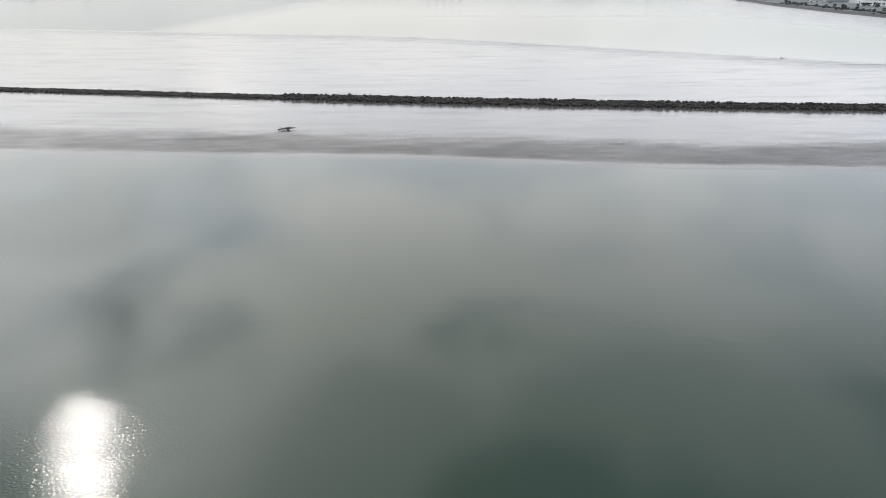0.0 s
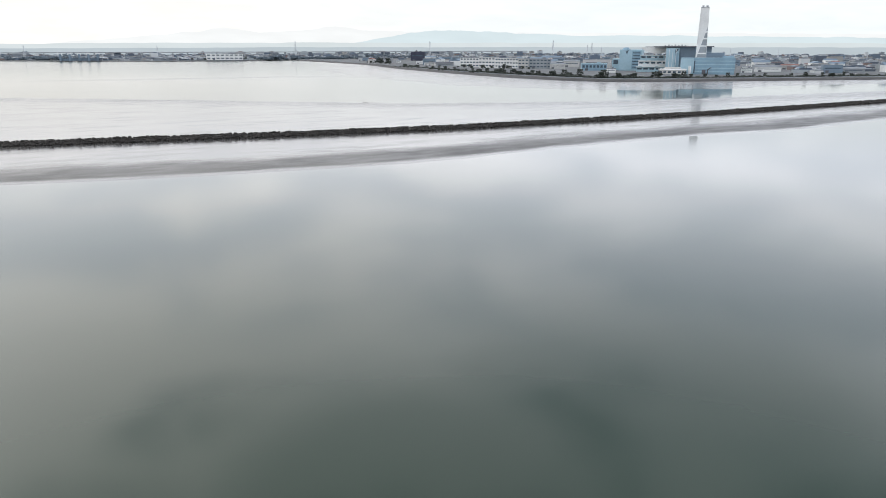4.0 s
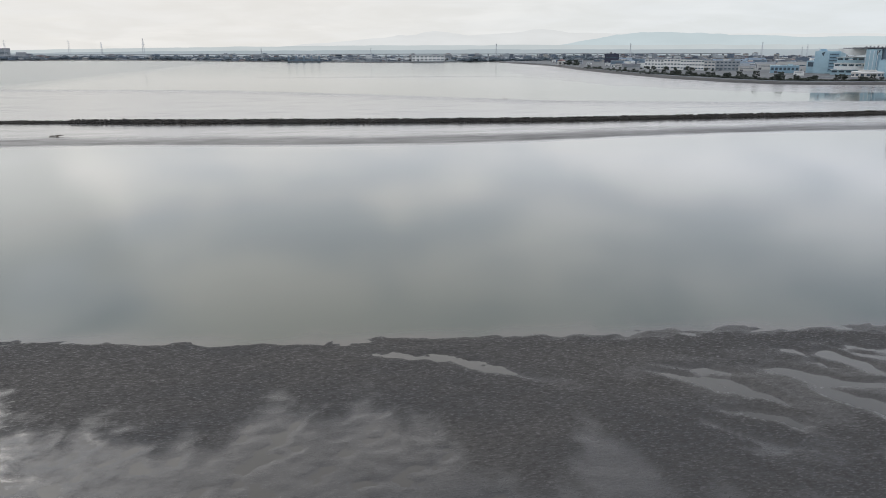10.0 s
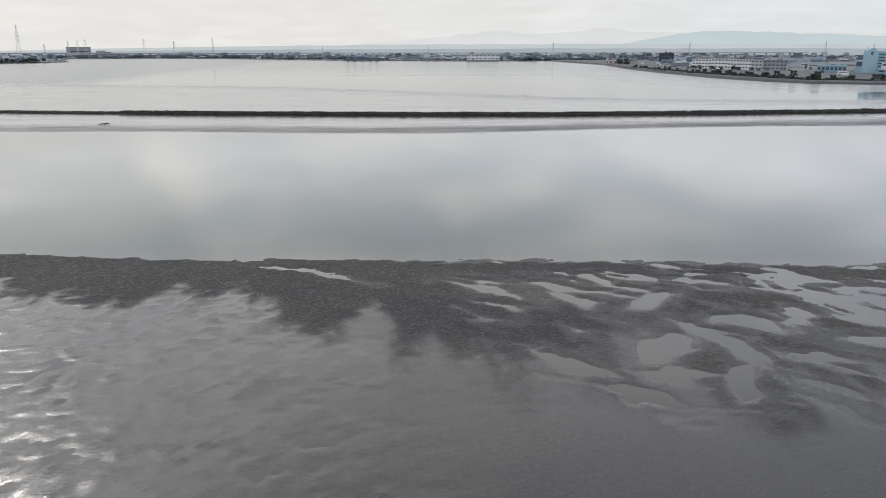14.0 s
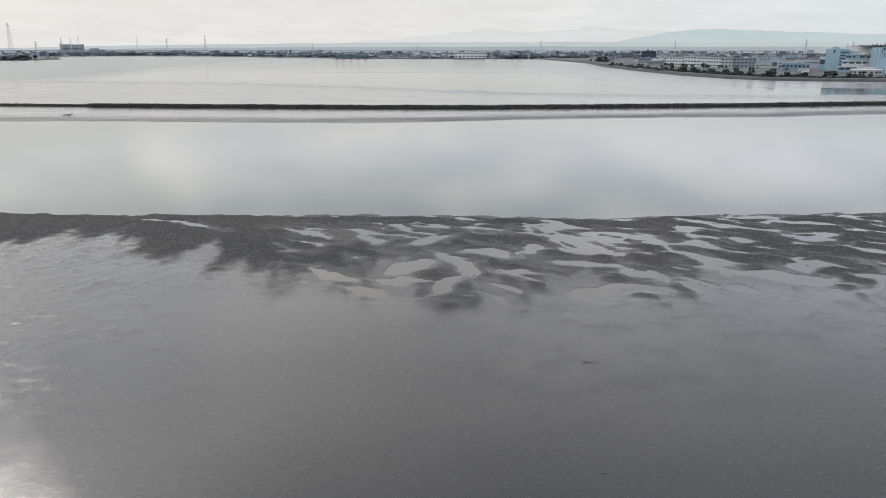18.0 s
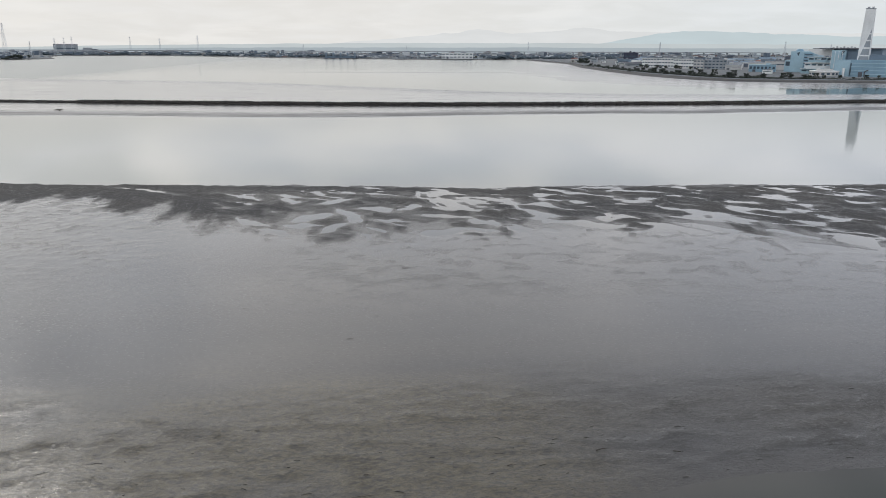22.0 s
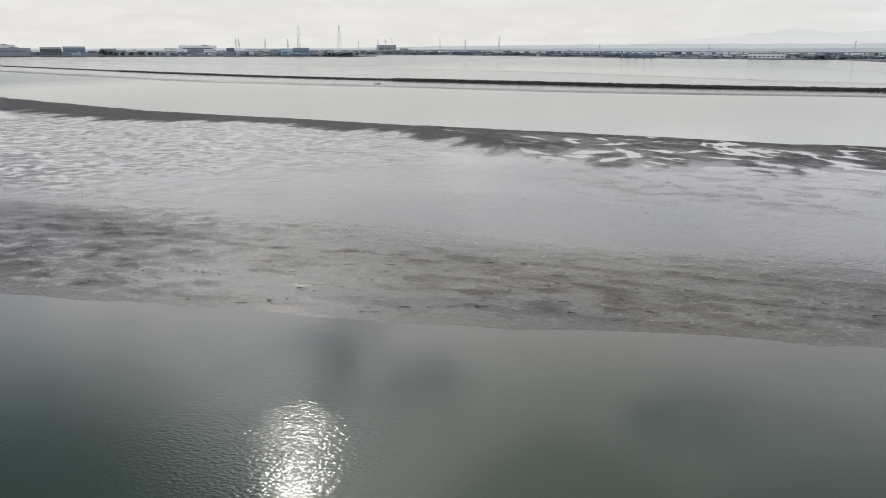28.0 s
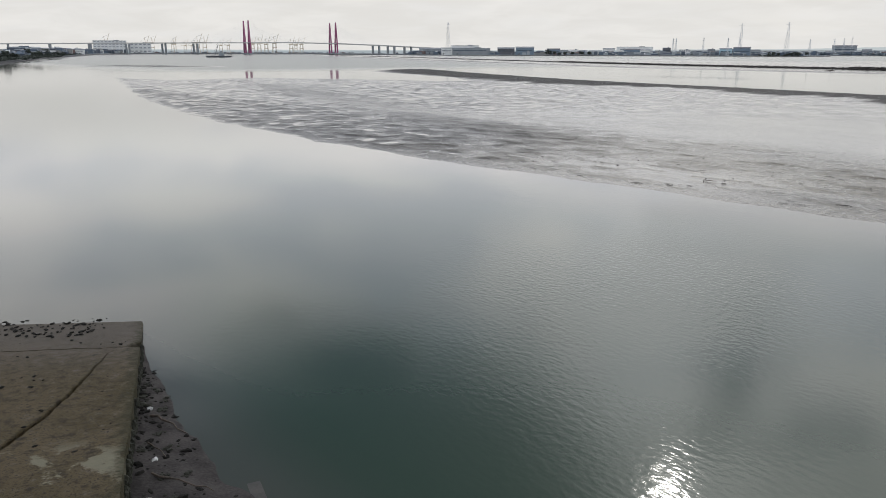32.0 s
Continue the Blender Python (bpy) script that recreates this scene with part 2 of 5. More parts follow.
def haze_glow_material(name, colour):
    """Distant hills whose glowing pale colour paints in kilometres of bright air."""
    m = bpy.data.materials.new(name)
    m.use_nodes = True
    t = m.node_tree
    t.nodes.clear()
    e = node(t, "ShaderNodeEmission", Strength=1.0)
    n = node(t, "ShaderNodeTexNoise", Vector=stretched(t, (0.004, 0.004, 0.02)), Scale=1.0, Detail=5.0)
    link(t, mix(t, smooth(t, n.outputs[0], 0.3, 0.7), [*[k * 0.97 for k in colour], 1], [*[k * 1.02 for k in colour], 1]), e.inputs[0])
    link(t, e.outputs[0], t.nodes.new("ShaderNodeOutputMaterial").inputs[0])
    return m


WATER, MUD, MUD_FAR = water_material(), mud_material("wet_mud", 1.0), mud_material("far_wet_mud", 0.25, 0.76, True)
ROCK = plain("dark_rock", (0.034, 0.030, 0.026), 0.85, vary=0.7, size=0.35, fine=0.6, per_object=0.5)
CONCRETE = plain("weathered_concrete", (0.26, 0.225, 0.175), 0.85, vary=0.4, size=0.45, fine=0.4)
SEAWALL = plain("grey_seawall", (0.21, 0.20, 0.197), 0.85, vary=0.5, size=0.05)
GRASSY = plain("dark_grassy_levee", (0.055, 0.066, 0.068), 0.9, vary=0.4, size=0.06)
WALLDARK = plain("wet_seawall_foot", (0.035, 0.034, 0.034), 0.7, vary=0.4, size=0.1)
DARKWALL = plain("dark_stone_seawall", (0.060, 0.058, 0.056), 0.85, vary=0.5, size=0.08)
# ground tinted a little blue-grey, painting in haze over the far land
LAND = plain("town_ground", (0.13, 0.14, 0.145), 0.9, vary=0.4, size=0.03)
WHITE = plain("white_cladding", (0.70, 0.71, 0.70), 0.6, vary=0.12, size=0.06)
CREAM = plain("cream_cladding", (0.47, 0.47, 0.46), 0.6, vary=0.12, size=0.06)
GREYW = plain("grey_cladding", (0.26, 0.285, 0.305), 0.6, vary=0.2, size=0.06)
BLUEGREY = plain("blue_grey_cladding", (0.15, 0.21, 0.27), 0.55, vary=0.15, size=0.06)
PALEBLUE = plain("pale_blue_panels", (0.33, 0.48, 0.56), 0.5, vary=0.12, size=0.05)
MIDBLUE = plain("mid_blue_panels", (0.21, 0.34, 0.43), 0.5, vary=0.14, size=0.05)
GLASSY = plain("dark_glazing", (0.07, 0.10, 0.13), 0.15, vary=0.3, size=0.1)
BLACKB = plain("dark_navy_cladding", (0.022, 0.026, 0.055), 0.5, vary=0.3, size=0.1)
ROOFG = plain("grey_roof", (0.22, 0.24, 0.26), 0.7, vary=0.25, size=0.08)
ROOFD = plain("dark_roof", (0.10, 0.105, 0.12), 0.7, vary=0.3, size=0.08)
ROOFR = plain("rust_red_roof", (0.24, 0.12, 0.10), 0.7, vary=0.25, size=0.08)
STEEL = plain("grey_steel", (0.34, 0.36, 0.38), 0.5, metal=0.2, vary=0.15, size=0.2)
MAST = plain("pale_galvanised_steel", (0.52, 0.55, 0.58), 0.6, vary=0.1, size=0.2)
REDSTEEL = plain("magenta_red_steel", (0.30, 0.075, 0.17), 0.5, vary=0.15, size=0.05)
WETROCK = plain("wet_black_stone", (0.014, 0.013, 0.011), 0.85, vary=0.6, size=3.0, fine=0.5, per_object=0.5)
WOOD = plain("soaked_wood", (0.065, 0.05, 0.038), 0.8, vary=0.5, size=2.0, fine=0.4)
LEAF = plain("dark_foliage", (0.026, 0.035, 0.027), 0.8, vary=0.5, size=0.3)
BARK = plain("bark", (0.08, 0.065, 0.05), 0.9, vary=0.4, size=1.0)
MOSS = plain("pale_lichen", (0.19, 0.18, 0.12), 0.9, vary=0.3, size=1.2)
# backdrop colours with the haze painted in; they glow by themselves
HILL_NEAR = haze_glow_material("hazy_near_hill", (0.565, 0.65, 0.68))
HILL_FAR = haze_glow_material("hazy_far_hill", (0.75, 0.765, 0.768))
HAZE_LAND = haze_glow_material("hazy_lowland", (0.56, 0.61, 0.625))
HAZE_TREES = haze_glow_material("hazy_tree_line", (0.40, 0.455, 0.49))


# ---- geometry helpers ----
class Geo:
    """Vertices and faces of one part."""

    def __init__(self):
        self.v, self.f = [], []

    def add(self, verts, faces):
        k = len(self.v)
        self.v += [tuple(p) for p in verts]
        self.f += [tuple(i + k for i in f) for f in faces]
        return self

    def box(self, x, y, z, sx, sy, sz, turn=0.0, taper=1.0):
        """A box whose base is centred on (x, y, z)."""
        c, s = math.cos(turn), math.sin(turn)
        p = []
        for h, k in ((0, 1.0), (sz, taper)):
            for a, b in ((-1, -1), (1, -1), (1, 1), (-1, 1)):
                u, w = a * sx / 2 * k, b * sy / 2 * k
                p.append((x + u * c - w * s, y + u * s + w * c, z + h))
        return self.add(p, [(3, 2, 1, 0), (4, 5, 6, 7), (0, 1, 5, 4), (1, 2, 6, 5), (2, 3, 7, 6), (3, 0, 4, 7)])

    def beam(self, a, b, w, w2=None):
        """A square bar from a to b."""
        a, b = Vector(a), Vector(b)
        d = (b - a).normalized()
        n = d.cross(Vector((0, 0, 1)) if abs(d.z) < 0.9 else Vector((1, 0, 0))).normalized()
        o = d.cross(n)
        w2 = w if w2 is None else w2
        p = [q + n * i * k / 2 + o * j * k / 2 for q, k in ((a, w), (b, w2)) for i, j in ((-1, -1), (1, -1), (1, 1), (-1, 1))]
        return self.add(p, [(3, 2, 1, 0), (4, 5, 6, 7), (0, 1, 5, 4), (1, 2, 6, 5), (2, 3, 7, 6), (3, 0, 4, 7)])

    def cyl(self, x, y, z, r, h, n=12, r2=None):
        r2 = r if r2 is None else r2
        p = [(x + q * math.cos(2 * math.pi * i / n), y + q * math.sin(2 * math.pi * i / n), k) for k, q in ((z, r), (z + h, r2)) for i in range(n)]
        return self.add(p, [tuple(reversed(range(n))), tuple(range(n, 2 * n))] + [(i, (i + 1) % n, n + (i + 1) % n, n + i) for i in range(n)])

    def gable(self, x, y, z, sx, sy, h, over=0.4):
        """A pitched roof whose ridge runs along x."""
        a, b = sx / 2 + over, sy / 2 + over
        p = [(x - a, y - b, z), (x + a, y - b, z), (x + a, y + b, z), (x - a, y + b, z), (x - a, y, z + h), (x + a, y, z + h)]
        return self.add(p, [(3, 2, 1, 0), (0, 1, 5, 4), (2, 3, 4, 5), (0, 4, 3), (1, 2, 5)])

    def rock(self, x, y, z, r, rng, squash=0.7):
        """An angular boulder."""
        t = (1 + 5 ** 0.5) / 2
        base = [(-1, t, 0), (1, t, 0), (-1, -t, 0), (1, -t, 0), (0, -1, t), (0, 1, t), (0, -1, -t), (0, 1, -t), (t, 0, -1), (t, 0, 1), (-t, 0, -1), (-t, 0, 1)]
        a = rng.uniform(0, 6.28)
        c, s = math.cos(a), math.sin(a)
        p = []
        for i, j, k in base:
            m = r / 1.9 * rng.uniform(0.75, 1.25)
            p.append((x + (i * c - j * s) * m, y + (i * s + j * c) * m, z + k * m * squash))
        return self.add(p, [(0, 11, 5), (0, 5, 1), (0, 1, 7), (0, 7, 10), (0, 10, 11), (1, 5, 9), (5, 11, 4), (11, 10, 2), (10, 7, 6), (7, 1, 8), (3, 9, 4), (3, 4, 2), (3, 2, 6), (3, 6, 8), (3, 8, 9), (4, 9, 5), (2, 4, 11), (6, 2, 10), (8, 6, 7), (9, 8, 1)])

    def mesh(self, name, mat, soft=False):
        me = bpy.data.meshes.new(name)
        me.from_pydata(self.v, [], self.f)
        me.materials.append(mat)
        if soft:
            me.shade_smooth()
        return me


def thing(name, x, y, z, turn, label, category, group="", kind=""):
    ob = new(name)
    ob.empty_display_size = 0.5
    ob.matrix_basis = pose(x, y, z, 0, 0, turn)
    return tagged(ob, label, category, group, kind)


def part(name, geo, mat, parent, label="", soft=False):
    ob = new(name, geo.mesh(name, mat, soft) if isinstance(geo, Geo) else geo)
    ob.parent = parent
    return tagged(ob, label) if label else ob


def solid(name, geo, mat, label, category="", kind="", soft=False, group=""):
    return tagged(new(name, geo.mesh(name, mat, soft)), label, category, group, kind)


def hashed(i, j, seed):
    q = np.sin(i * 127.1 + j * 311.7 + seed * 74.7) * 43758.5453
    return q - np.floor(q)


def value_noise(x, y, seed=0):
    i, j = np.floor(x), np.floor(y)
    u, v = x - i, y - j
    u, v = u * u * (3 - 2 * u), v * v * (3 - 2 * v)
    return (hashed(i, j, seed) * (1 - u) + hashed(i + 1, j, seed) * u) * (1 - v) + (hashed(i, j + 1, seed) * (1 - u) + hashed(i + 1, j + 1, seed) * u) * v


def fbm(x, y, seed=0, octaves=4):
    out, amp, tot = 0, 1.0, 0
    for k in range(octaves):
        out, tot = out + amp * value_noise(x, y, seed + k * 7.3), tot + amp
        x, y, amp = x * 1.93 + 3.1, y * 2.07 + 1.7, amp * 0.52
    return out / tot


def step(lo, hi, x):
    q = np.clip((x - lo) / (hi - lo), 0, 1)
    return q * q * (3 - 2 * q)


def along(points):
    xs, ys = zip(*points)
    return lambda x: np.interp(x, xs, ys)


def sheet(name, x, y, z, mat, attributes):
    """A grid mesh with one float attribute a vertex."""
    r, c = x.shape
    k = np.arange(r * c).reshape(r, c)
    quads = np.stack([k[:-1, :-1], k[:-1, 1:], k[1:, 1:], k[1:, :-1]], -1).reshape(-1, 4)
    me = bpy.data.meshes.new(name)
    me.vertices.add(r * c)
    me.vertices.foreach_set("co", np.stack([x, y, z], -1).astype(np.float32).ravel())
    me.loops.add(len(quads) * 4)
    me.loops.foreach_set("vertex_index", quads.astype(np.int32).ravel())
    me.polygons.add(len(quads))
    me.polygons.foreach_set("loop_start", np.arange(0, len(quads) * 4, 4, dtype=np.int32))
    me.update(calc_edges=True)
    me.materials.append(mat)
    me.shade_smooth()
    for key, value in attributes.items():
        me.attributes.new(key, "FLOAT", "POINT").data.foreach_set("value", value.astype(np.float32).ravel())
    return new(name, me)


# ---- ground: tidal flats, channels and water ----
UPPER = along([(-250, 62), (-215, 48), (-168, 27), (-120, 10), (-50, -15), (20, -26), (64, -35), (104, -39), (147, -43), (185, -49), (246, -50), (323, -55), (450, -60), (760, -72)])
LOWER = along([(-191, -163), (-100, -187), (-24, -207), (25, -214.5), (69, -217), (93, -216), (117, -214), (139, -211), (163, -207), (193, -203), (214, -202), (300, -196), (450, -186), (760, -176)])
RIDGE = along([(-250, 20), (-176, -18), (-109, -36), (-40, -53), (16, -46), (50, -55), (75, -59), (88, -70), (120, -91), (150, -103), (184, -96), (233, -101), (266, -127), (350, -140), (760, -150)])
LEFT = along([(-190, -150), (-163, -191), (-154, -150), (-135, -154), (-113, -155), (-90, -121), (-70, -78), (-58, -74), (-45, -92), (-35, -109), (-18, -176), (-2, -222), (30, -246), (65, -252)])
FSHORE = along([(-1900, 930), (-900, 505), (-366, 282), (-200, 219), (-128, 207), (-41, 199), (6, 193), (60, 184), (124, 177), (172, 178), (215, 187), (311, 193), (355, 188), (491, 206), (700, 232), (1100, 270)])
DYKE = along([(-1790, 995), (-900, 622), (-366, 396), (-200, 340), (-62, 311), (9, 297), (134, 279), (214, 271), (409, 274), (618, 291), (1000, 330)])
FSANDS = along([(-1900, 1300), (-600, 830), (-172, 702), (-8, 652), (100, 575), (157, 530), (265, 445), (383, 404), (500, 388), (700, 382), (1100, 400)])


# pools between the mud dunes: x, y, bearing, half length, half width
POOLS_NAMED = [(88, -44.5, -28, 12, 1.5), (119, -57.5, -36, 8.5, 1.5), (119, -65.5, -35, 5, 1.1), (133, -64, -60, 5.5, 2.0), (139.5, -53.5, -48, 5, 1.8), (144.5, -66, 36, 6.5, 2.4), (158, -57.5, -35, 6, 1.8),
               (140, -84.5, 40, 5.5, 3.2), (148.8, -83, -72, 9.5, 2.3), (145, -96, 55, 7, 2.4), (139, -93, -3, 4, 1.5), (156.5, -77, -38, 6, 2.7), (159, -89.7, -22, 5, 1.7), (172, -86, -25, 6, 2.2),
               (174.5, -55, -20, 5, 1.5), (175, -66, -30, 6.5, 2.0), (189, -67, -38, 9, 2.4), (183, -93.5, -40, 5, 2.4), (220, -51, -18, 8, 1.5)]


def pool_field(x, y):
    a = 0.79 * x - 0.61 * y + 9 * (fbm(x / 13, y / 13, 25, 2) - 0.5)
    b = 0.61 * x + 0.79 * y + 9 * (fbm(x / 15, y / 15, 27, 2) - 0.5)
    return fbm(a / 6.8, b / 3.2, 31, 3), step(92, 122, x - (UPPER(x) - y) * 0.15)


def lakes(x, y, soft=0.0):
    """How deep a spot lies in one of the larger pools, 0 to 1."""
    wx_, wy_ = x + 5 * (fbm(x / 5.5, y / 5.5, 63, 3) - 0.5), y + 4.5 * (fbm(x / 4.5, y / 4.5, 67, 3) - 0.5)
    out = np.zeros_like(x)
    for px_, py_, turn, half, wide_ in POOLS_NAMED:
        c_, s_ = math.cos(radians(turn)), math.sin(radians(turn))
        u, v = (wx_ - px_) * c_ + (wy_ - py_) * s_, (wy_ - py_) * c_ - (wx_ - px_) * s_
        v = v + 0.14 * u * u / half
        out = np.maximum(out, step(1.6 + soft, 0.5, (u / half) ** 2 + (v / wide_) ** 2))
    return out


def flecky(x, y):
    """Where the flat is dimpled with small puddles, 0 to 1."""
    w_ = 60 * (fbm(x / 16, y / 7, 3) - 0.5)
    m = np.maximum(1 - step(10, 100, x - 0.45 * (y + 190) + w_), (1 - step(75, 125, x + w_ * 0.5)) * step(-168, -182, y))
    return np.maximum(m, 0.8 * np.exp(-((x - 90) / 22) ** 2 - ((y + 111 + 0.5 * (x - 90)) / 9) ** 2))


def near_height(x, y):
    """Height of the nearer tidal flat over the water."""
    wob = fbm(x / 16, y / 7, 3) - 0.5
    du = UPPER(x) - y + wob * 4 + (fbm(x / 3.5, y / 1.5, 5) - 0.5) * 4.5 + (fbm(x / 1.3, y / 0.9, 6, 2) - 0.5) * 1.8
    dl = y - LOWER(x) + (fbm(x / 9, y / 3, 11) - 0.5) * 3.0
    dx = x - LEFT(y) + wob * 10
    s = np.clip(du / np.maximum(UPPER(x) - RIDGE(x), 4), 0, 2)
    crest = 0.26 * step(0.0, 0.07, s) * (1 - step(0.45, 1.2, s + (fbm(x / 5.5, y / 26, 21) - 0.5) * 0.9))
    pools, right = pool_field(x, y)
    crest = crest + 0.03 * (fbm(x / 1.9, y / 1.1, 71, 3) - 0.5) * step(0.08, 0.2, crest) - (0.92 * crest + 0.10) * np.maximum(right * step(0.46, 0.60, pools - 0.14 * (1 - step(158, 182, x))), lakes(x, y)) * step(0.0, 0.05, s) * (1 - step(1.0, 1.3, s))
    film = 0.045 + 0.02 * (fbm(x / 22, y / 10, 41) - 0.5)
    rip = fbm(x / 1.7, y / 1.5, 51, 3) - 0.5
    left = flecky(x, y)
    patch = np.exp(-((y + 163 + 0.28 * (x + 10)) / 10) ** 2) * step(-115, -80, x) * (1 - step(70, 115, x))
    film = film + left * (0.26 * rip - 0.014) * (1 - 0.8 * patch) + 0.02 * patch * left
    foot = step(-172, -192, y + 14 * wob + 0.06 * np.maximum(0, x - 170)) * step(20, 90, x)
    clods = fbm(x / 3.4, y / 1.4, 61, 4) - 0.5
    bank = foot * (0.04 + 0.24 * np.maximum(clods, -0.15))
    top = crest + film + bank + 0.012 * (fbm(x / 1.4, y / 0.8, 81, 2) - 0.5)
    edge = np.minimum(np.minimum(du * 0.10, dl * 0.035), dx * 0.012)
    return np.where(edge < top, np.where(edge > 0, np.minimum(top, edge + 0.004), edge), top), np.maximum(crest, 0) + 0.02 * patch * left


def far_height(x, y):
    """Height of the flat on both sides of the stone breakwater, and of the bars behind it."""
    wob = fbm(x / 30, y / 12, 4) - 0.5
    d = y - FSHORE(x) + wob * 6
    beyond = y - DYKE(x)
    strand = 0.07 * step(0, 9, d) * (1 - step(20, 52, d + 16 * wob))
    wetland = 0.035 + 0.016 * (fbm(x / 26, y / 3.0, 14, 3) - 0.5) + 0.03 * (fbm(x / 60, y / 25, 24) - 0.5)
    behind = 0.026 + 0.03 * (fbm(x / 60, y / 22, 34, 4) - 0.5)
    end = FSANDS(x) - y + wob * 10
    top = np.where(beyond < 0, strand + wetland, behind + 0.03 * step(0, 10, end) * (1 - step(16, 90, end)))
    edge = np.minimum(d * 0.03, end * 0.004)
    return np.minimum(top, edge), np.maximum(strand, np.where(beyond > 0, 0.07 * step(0, 10, end) * (1 - step(10, 130, end)), 0))


def wetness(x, y, z, dry):
    return 1 - step(0.03, 0.30, z + dry * 0.5 + 0.05 * (fbm(x / 7, y / 3, 91) - 0.5))


gx = np.concatenate([np.arange(-262, -60, 1.0), np.arange(-60, 300, 0.6), np.arange(300, 470, 1.1), np.arange(470, 765, 3.0)])
gy = np.concatenate([np.arange(-236, -20, 0.55), np.arange(-20, 80, 0.9)])
X, Y = np.meshgrid(gx, gy)
H, CREST = near_height(X, Y)
POOLS, RIGHT = pool_field(X, Y)
HALO = np.maximum(RIGHT, 0.35 * step(-60, 40, X)) * step(0.36, 0.52, POOLS) * step(2, 10, UPPER(X) - Y) * (1 - step(20, 60, RIDGE(X) - Y))
DUNES = (1 - step(0.9, 1.25, (UPPER(X) - Y) / np.maximum(UPPER(X) - RIDGE(X), 4))) * step(70, 110, X)
WET = np.maximum(wetness(X, Y, H, CREST), np.maximum(0.5 * HALO, 0.6 * lakes(X, Y, 3.0)))
WET = WET - 0.16 * step(0.48, 0.70, fbm(X / 3.6, Y / 2.4, 95, 3)) * step(120, 160, X) * (1 - step(-135, -160, Y)) * step(-85, -100, Y)
WET = WET - 0.13 * step(-176, -192, Y) - 0.15 * flecky(X, Y) * step(0.012, 0.05, H)
WET = WET - 0.10 * step(-174, -186, Y + 24 * (fbm(X / 30, Y / 14, 99, 3) - 0.5)) * step(90, 130, X) - 0.14 * fbm(X / 34, Y / 13, 98, 3) ** 2 - 0.20 * np.exp(-((X - 205) / 26) ** 2 - ((Y + 188) / 8) ** 2) + 0.35 * np.exp(-((X - 116) / 15) ** 2 - ((Y + 206) / 7) ** 2)
WET = np.where(DUNES > 0.01, np.minimum(WET, 1 - 0.3 * DUNES), WET)
EDGE = (0.85 - 0.5 * step(80, 115, X)) * step(-7, -1, UPPER(X) - Y) * (1 - step(7, 15, UPPER(X) - Y))
near = sheet("mudflat", X, Y, H, MUD, {"wet": np.clip(WET, 0, 1) * (1 - EDGE), "silt": step(-176, -186, Y + 22 * (fbm(X / 26, Y / 12, 99, 3) - 0.5)) * step(60, 125, X) * (1 - 0.95 * step(165, 190, X))})
tagged(near, "wet grey-brown tidal mudflat with pools and ripples", "mudflat", kind="structure")

fx = np.concatenate([np.arange(-1900, -500, 12.0), np.arange(-500, 640, 2.6), np.arange(640, 1100, 12.0)])
fs = np.linspace(0, 1, 300) ** 1.25
X, S = np.meshgrid(fx, fs)
Y = FSHORE(X) - 14 + S * (FSANDS(X) - FSHORE(X) + 40)
H, STRAND = far_height(X, Y)
far = sheet("mudflat_far", X, Y, H, MUD_FAR, {"wet": np.clip(wetness(X, Y, H, STRAND) - 0.06 * fbm(X / 24, Y / 5, 96, 4), 0, 1)})
tagged(far, "wet mudflat on both sides of the stone breakwater", "mudflat", kind="structure")

wx = np.concatenate([[-7000, -4000, -2500, -1500, -900, -600, -400, -320], np.arange(-290, 110, 4.0), np.arange(110, 152, 1.0), np.arange(152, 480, 4.0), np.arange(480, 780, 12), [900, 1300, 2000, 3200, 5000, 7000]])
wy = np.concatenate([[-3000, -1500, -800, -500, -380], np.arange(-320, -276, 4.0), np.arange(-276, -240, 1.0), np.arange(-240, 240, 4.0), [300, 420, 600, 900, 1400, 2200, 3200, 4500, 6500]])
X, Y = np.meshgrid(wx, wy)
H, _ = near_height(X, Y)
H = np.where((X < -255) | (X > 760) | (Y < -240) | (Y > 76), -1, H)
shal = np.clip(1 + H / 0.45, 0, 1)
BANKLINE = along([(-2500, 480), (-1990, 330), (-1077, 20), (-720, -95), (-484, -160), (112, -268), (300, -320), (2000, -700)])
shal = np.maximum(shal, 0.9 * np.clip(1 - (Y - BANKLINE(X)) / 16, 0, 1))
ru, rv = (X - 122.07) * 0.810 + (Y + 258.22) * -0.586, (X - 122.07) * 0.586 + (Y + 258.22) * 0.810
near_ramp = np.clip(1 - np.maximum(np.maximum(rv - 0.287 * ru - 0.017 * np.maximum(ru, 0) ** 2, -4 - ru), 0) / 4.0, 0, 1) * (ru < 40)
shal = np.maximum(shal, 0.6 * near_ramp ** 1.5)
ruffled = 0.045 + 0.26 * np.exp(-((X - 134) / 8) ** 2 - ((Y + 236) / 8) ** 2) + 0.05 * np.exp(-((X - 143) / 8) ** 2 - ((Y + 250) / 5) ** 2) + 0.22 * np.exp(-((X + 36) / 24) ** 2 - ((Y - 57) / 14) ** 2) + 0.012 * step(-196, -222, Y) * step(40, 90, X)
water = sheet("water", X, Y, np.zeros_like(X), WATER, {"shallow": shal, "ruffled": np.clip(ruffled - 0.045, 0, 1), "breeze": np.clip(np.hypot(X - 150, Y + 100) / 2300 - 0.38 + 1.2 * step(-190, -330, X) * step(-160, -60, Y), 0, 1)})
tagged(water, "still green-grey tidal water mirroring the clouds", "water", kind="structure")


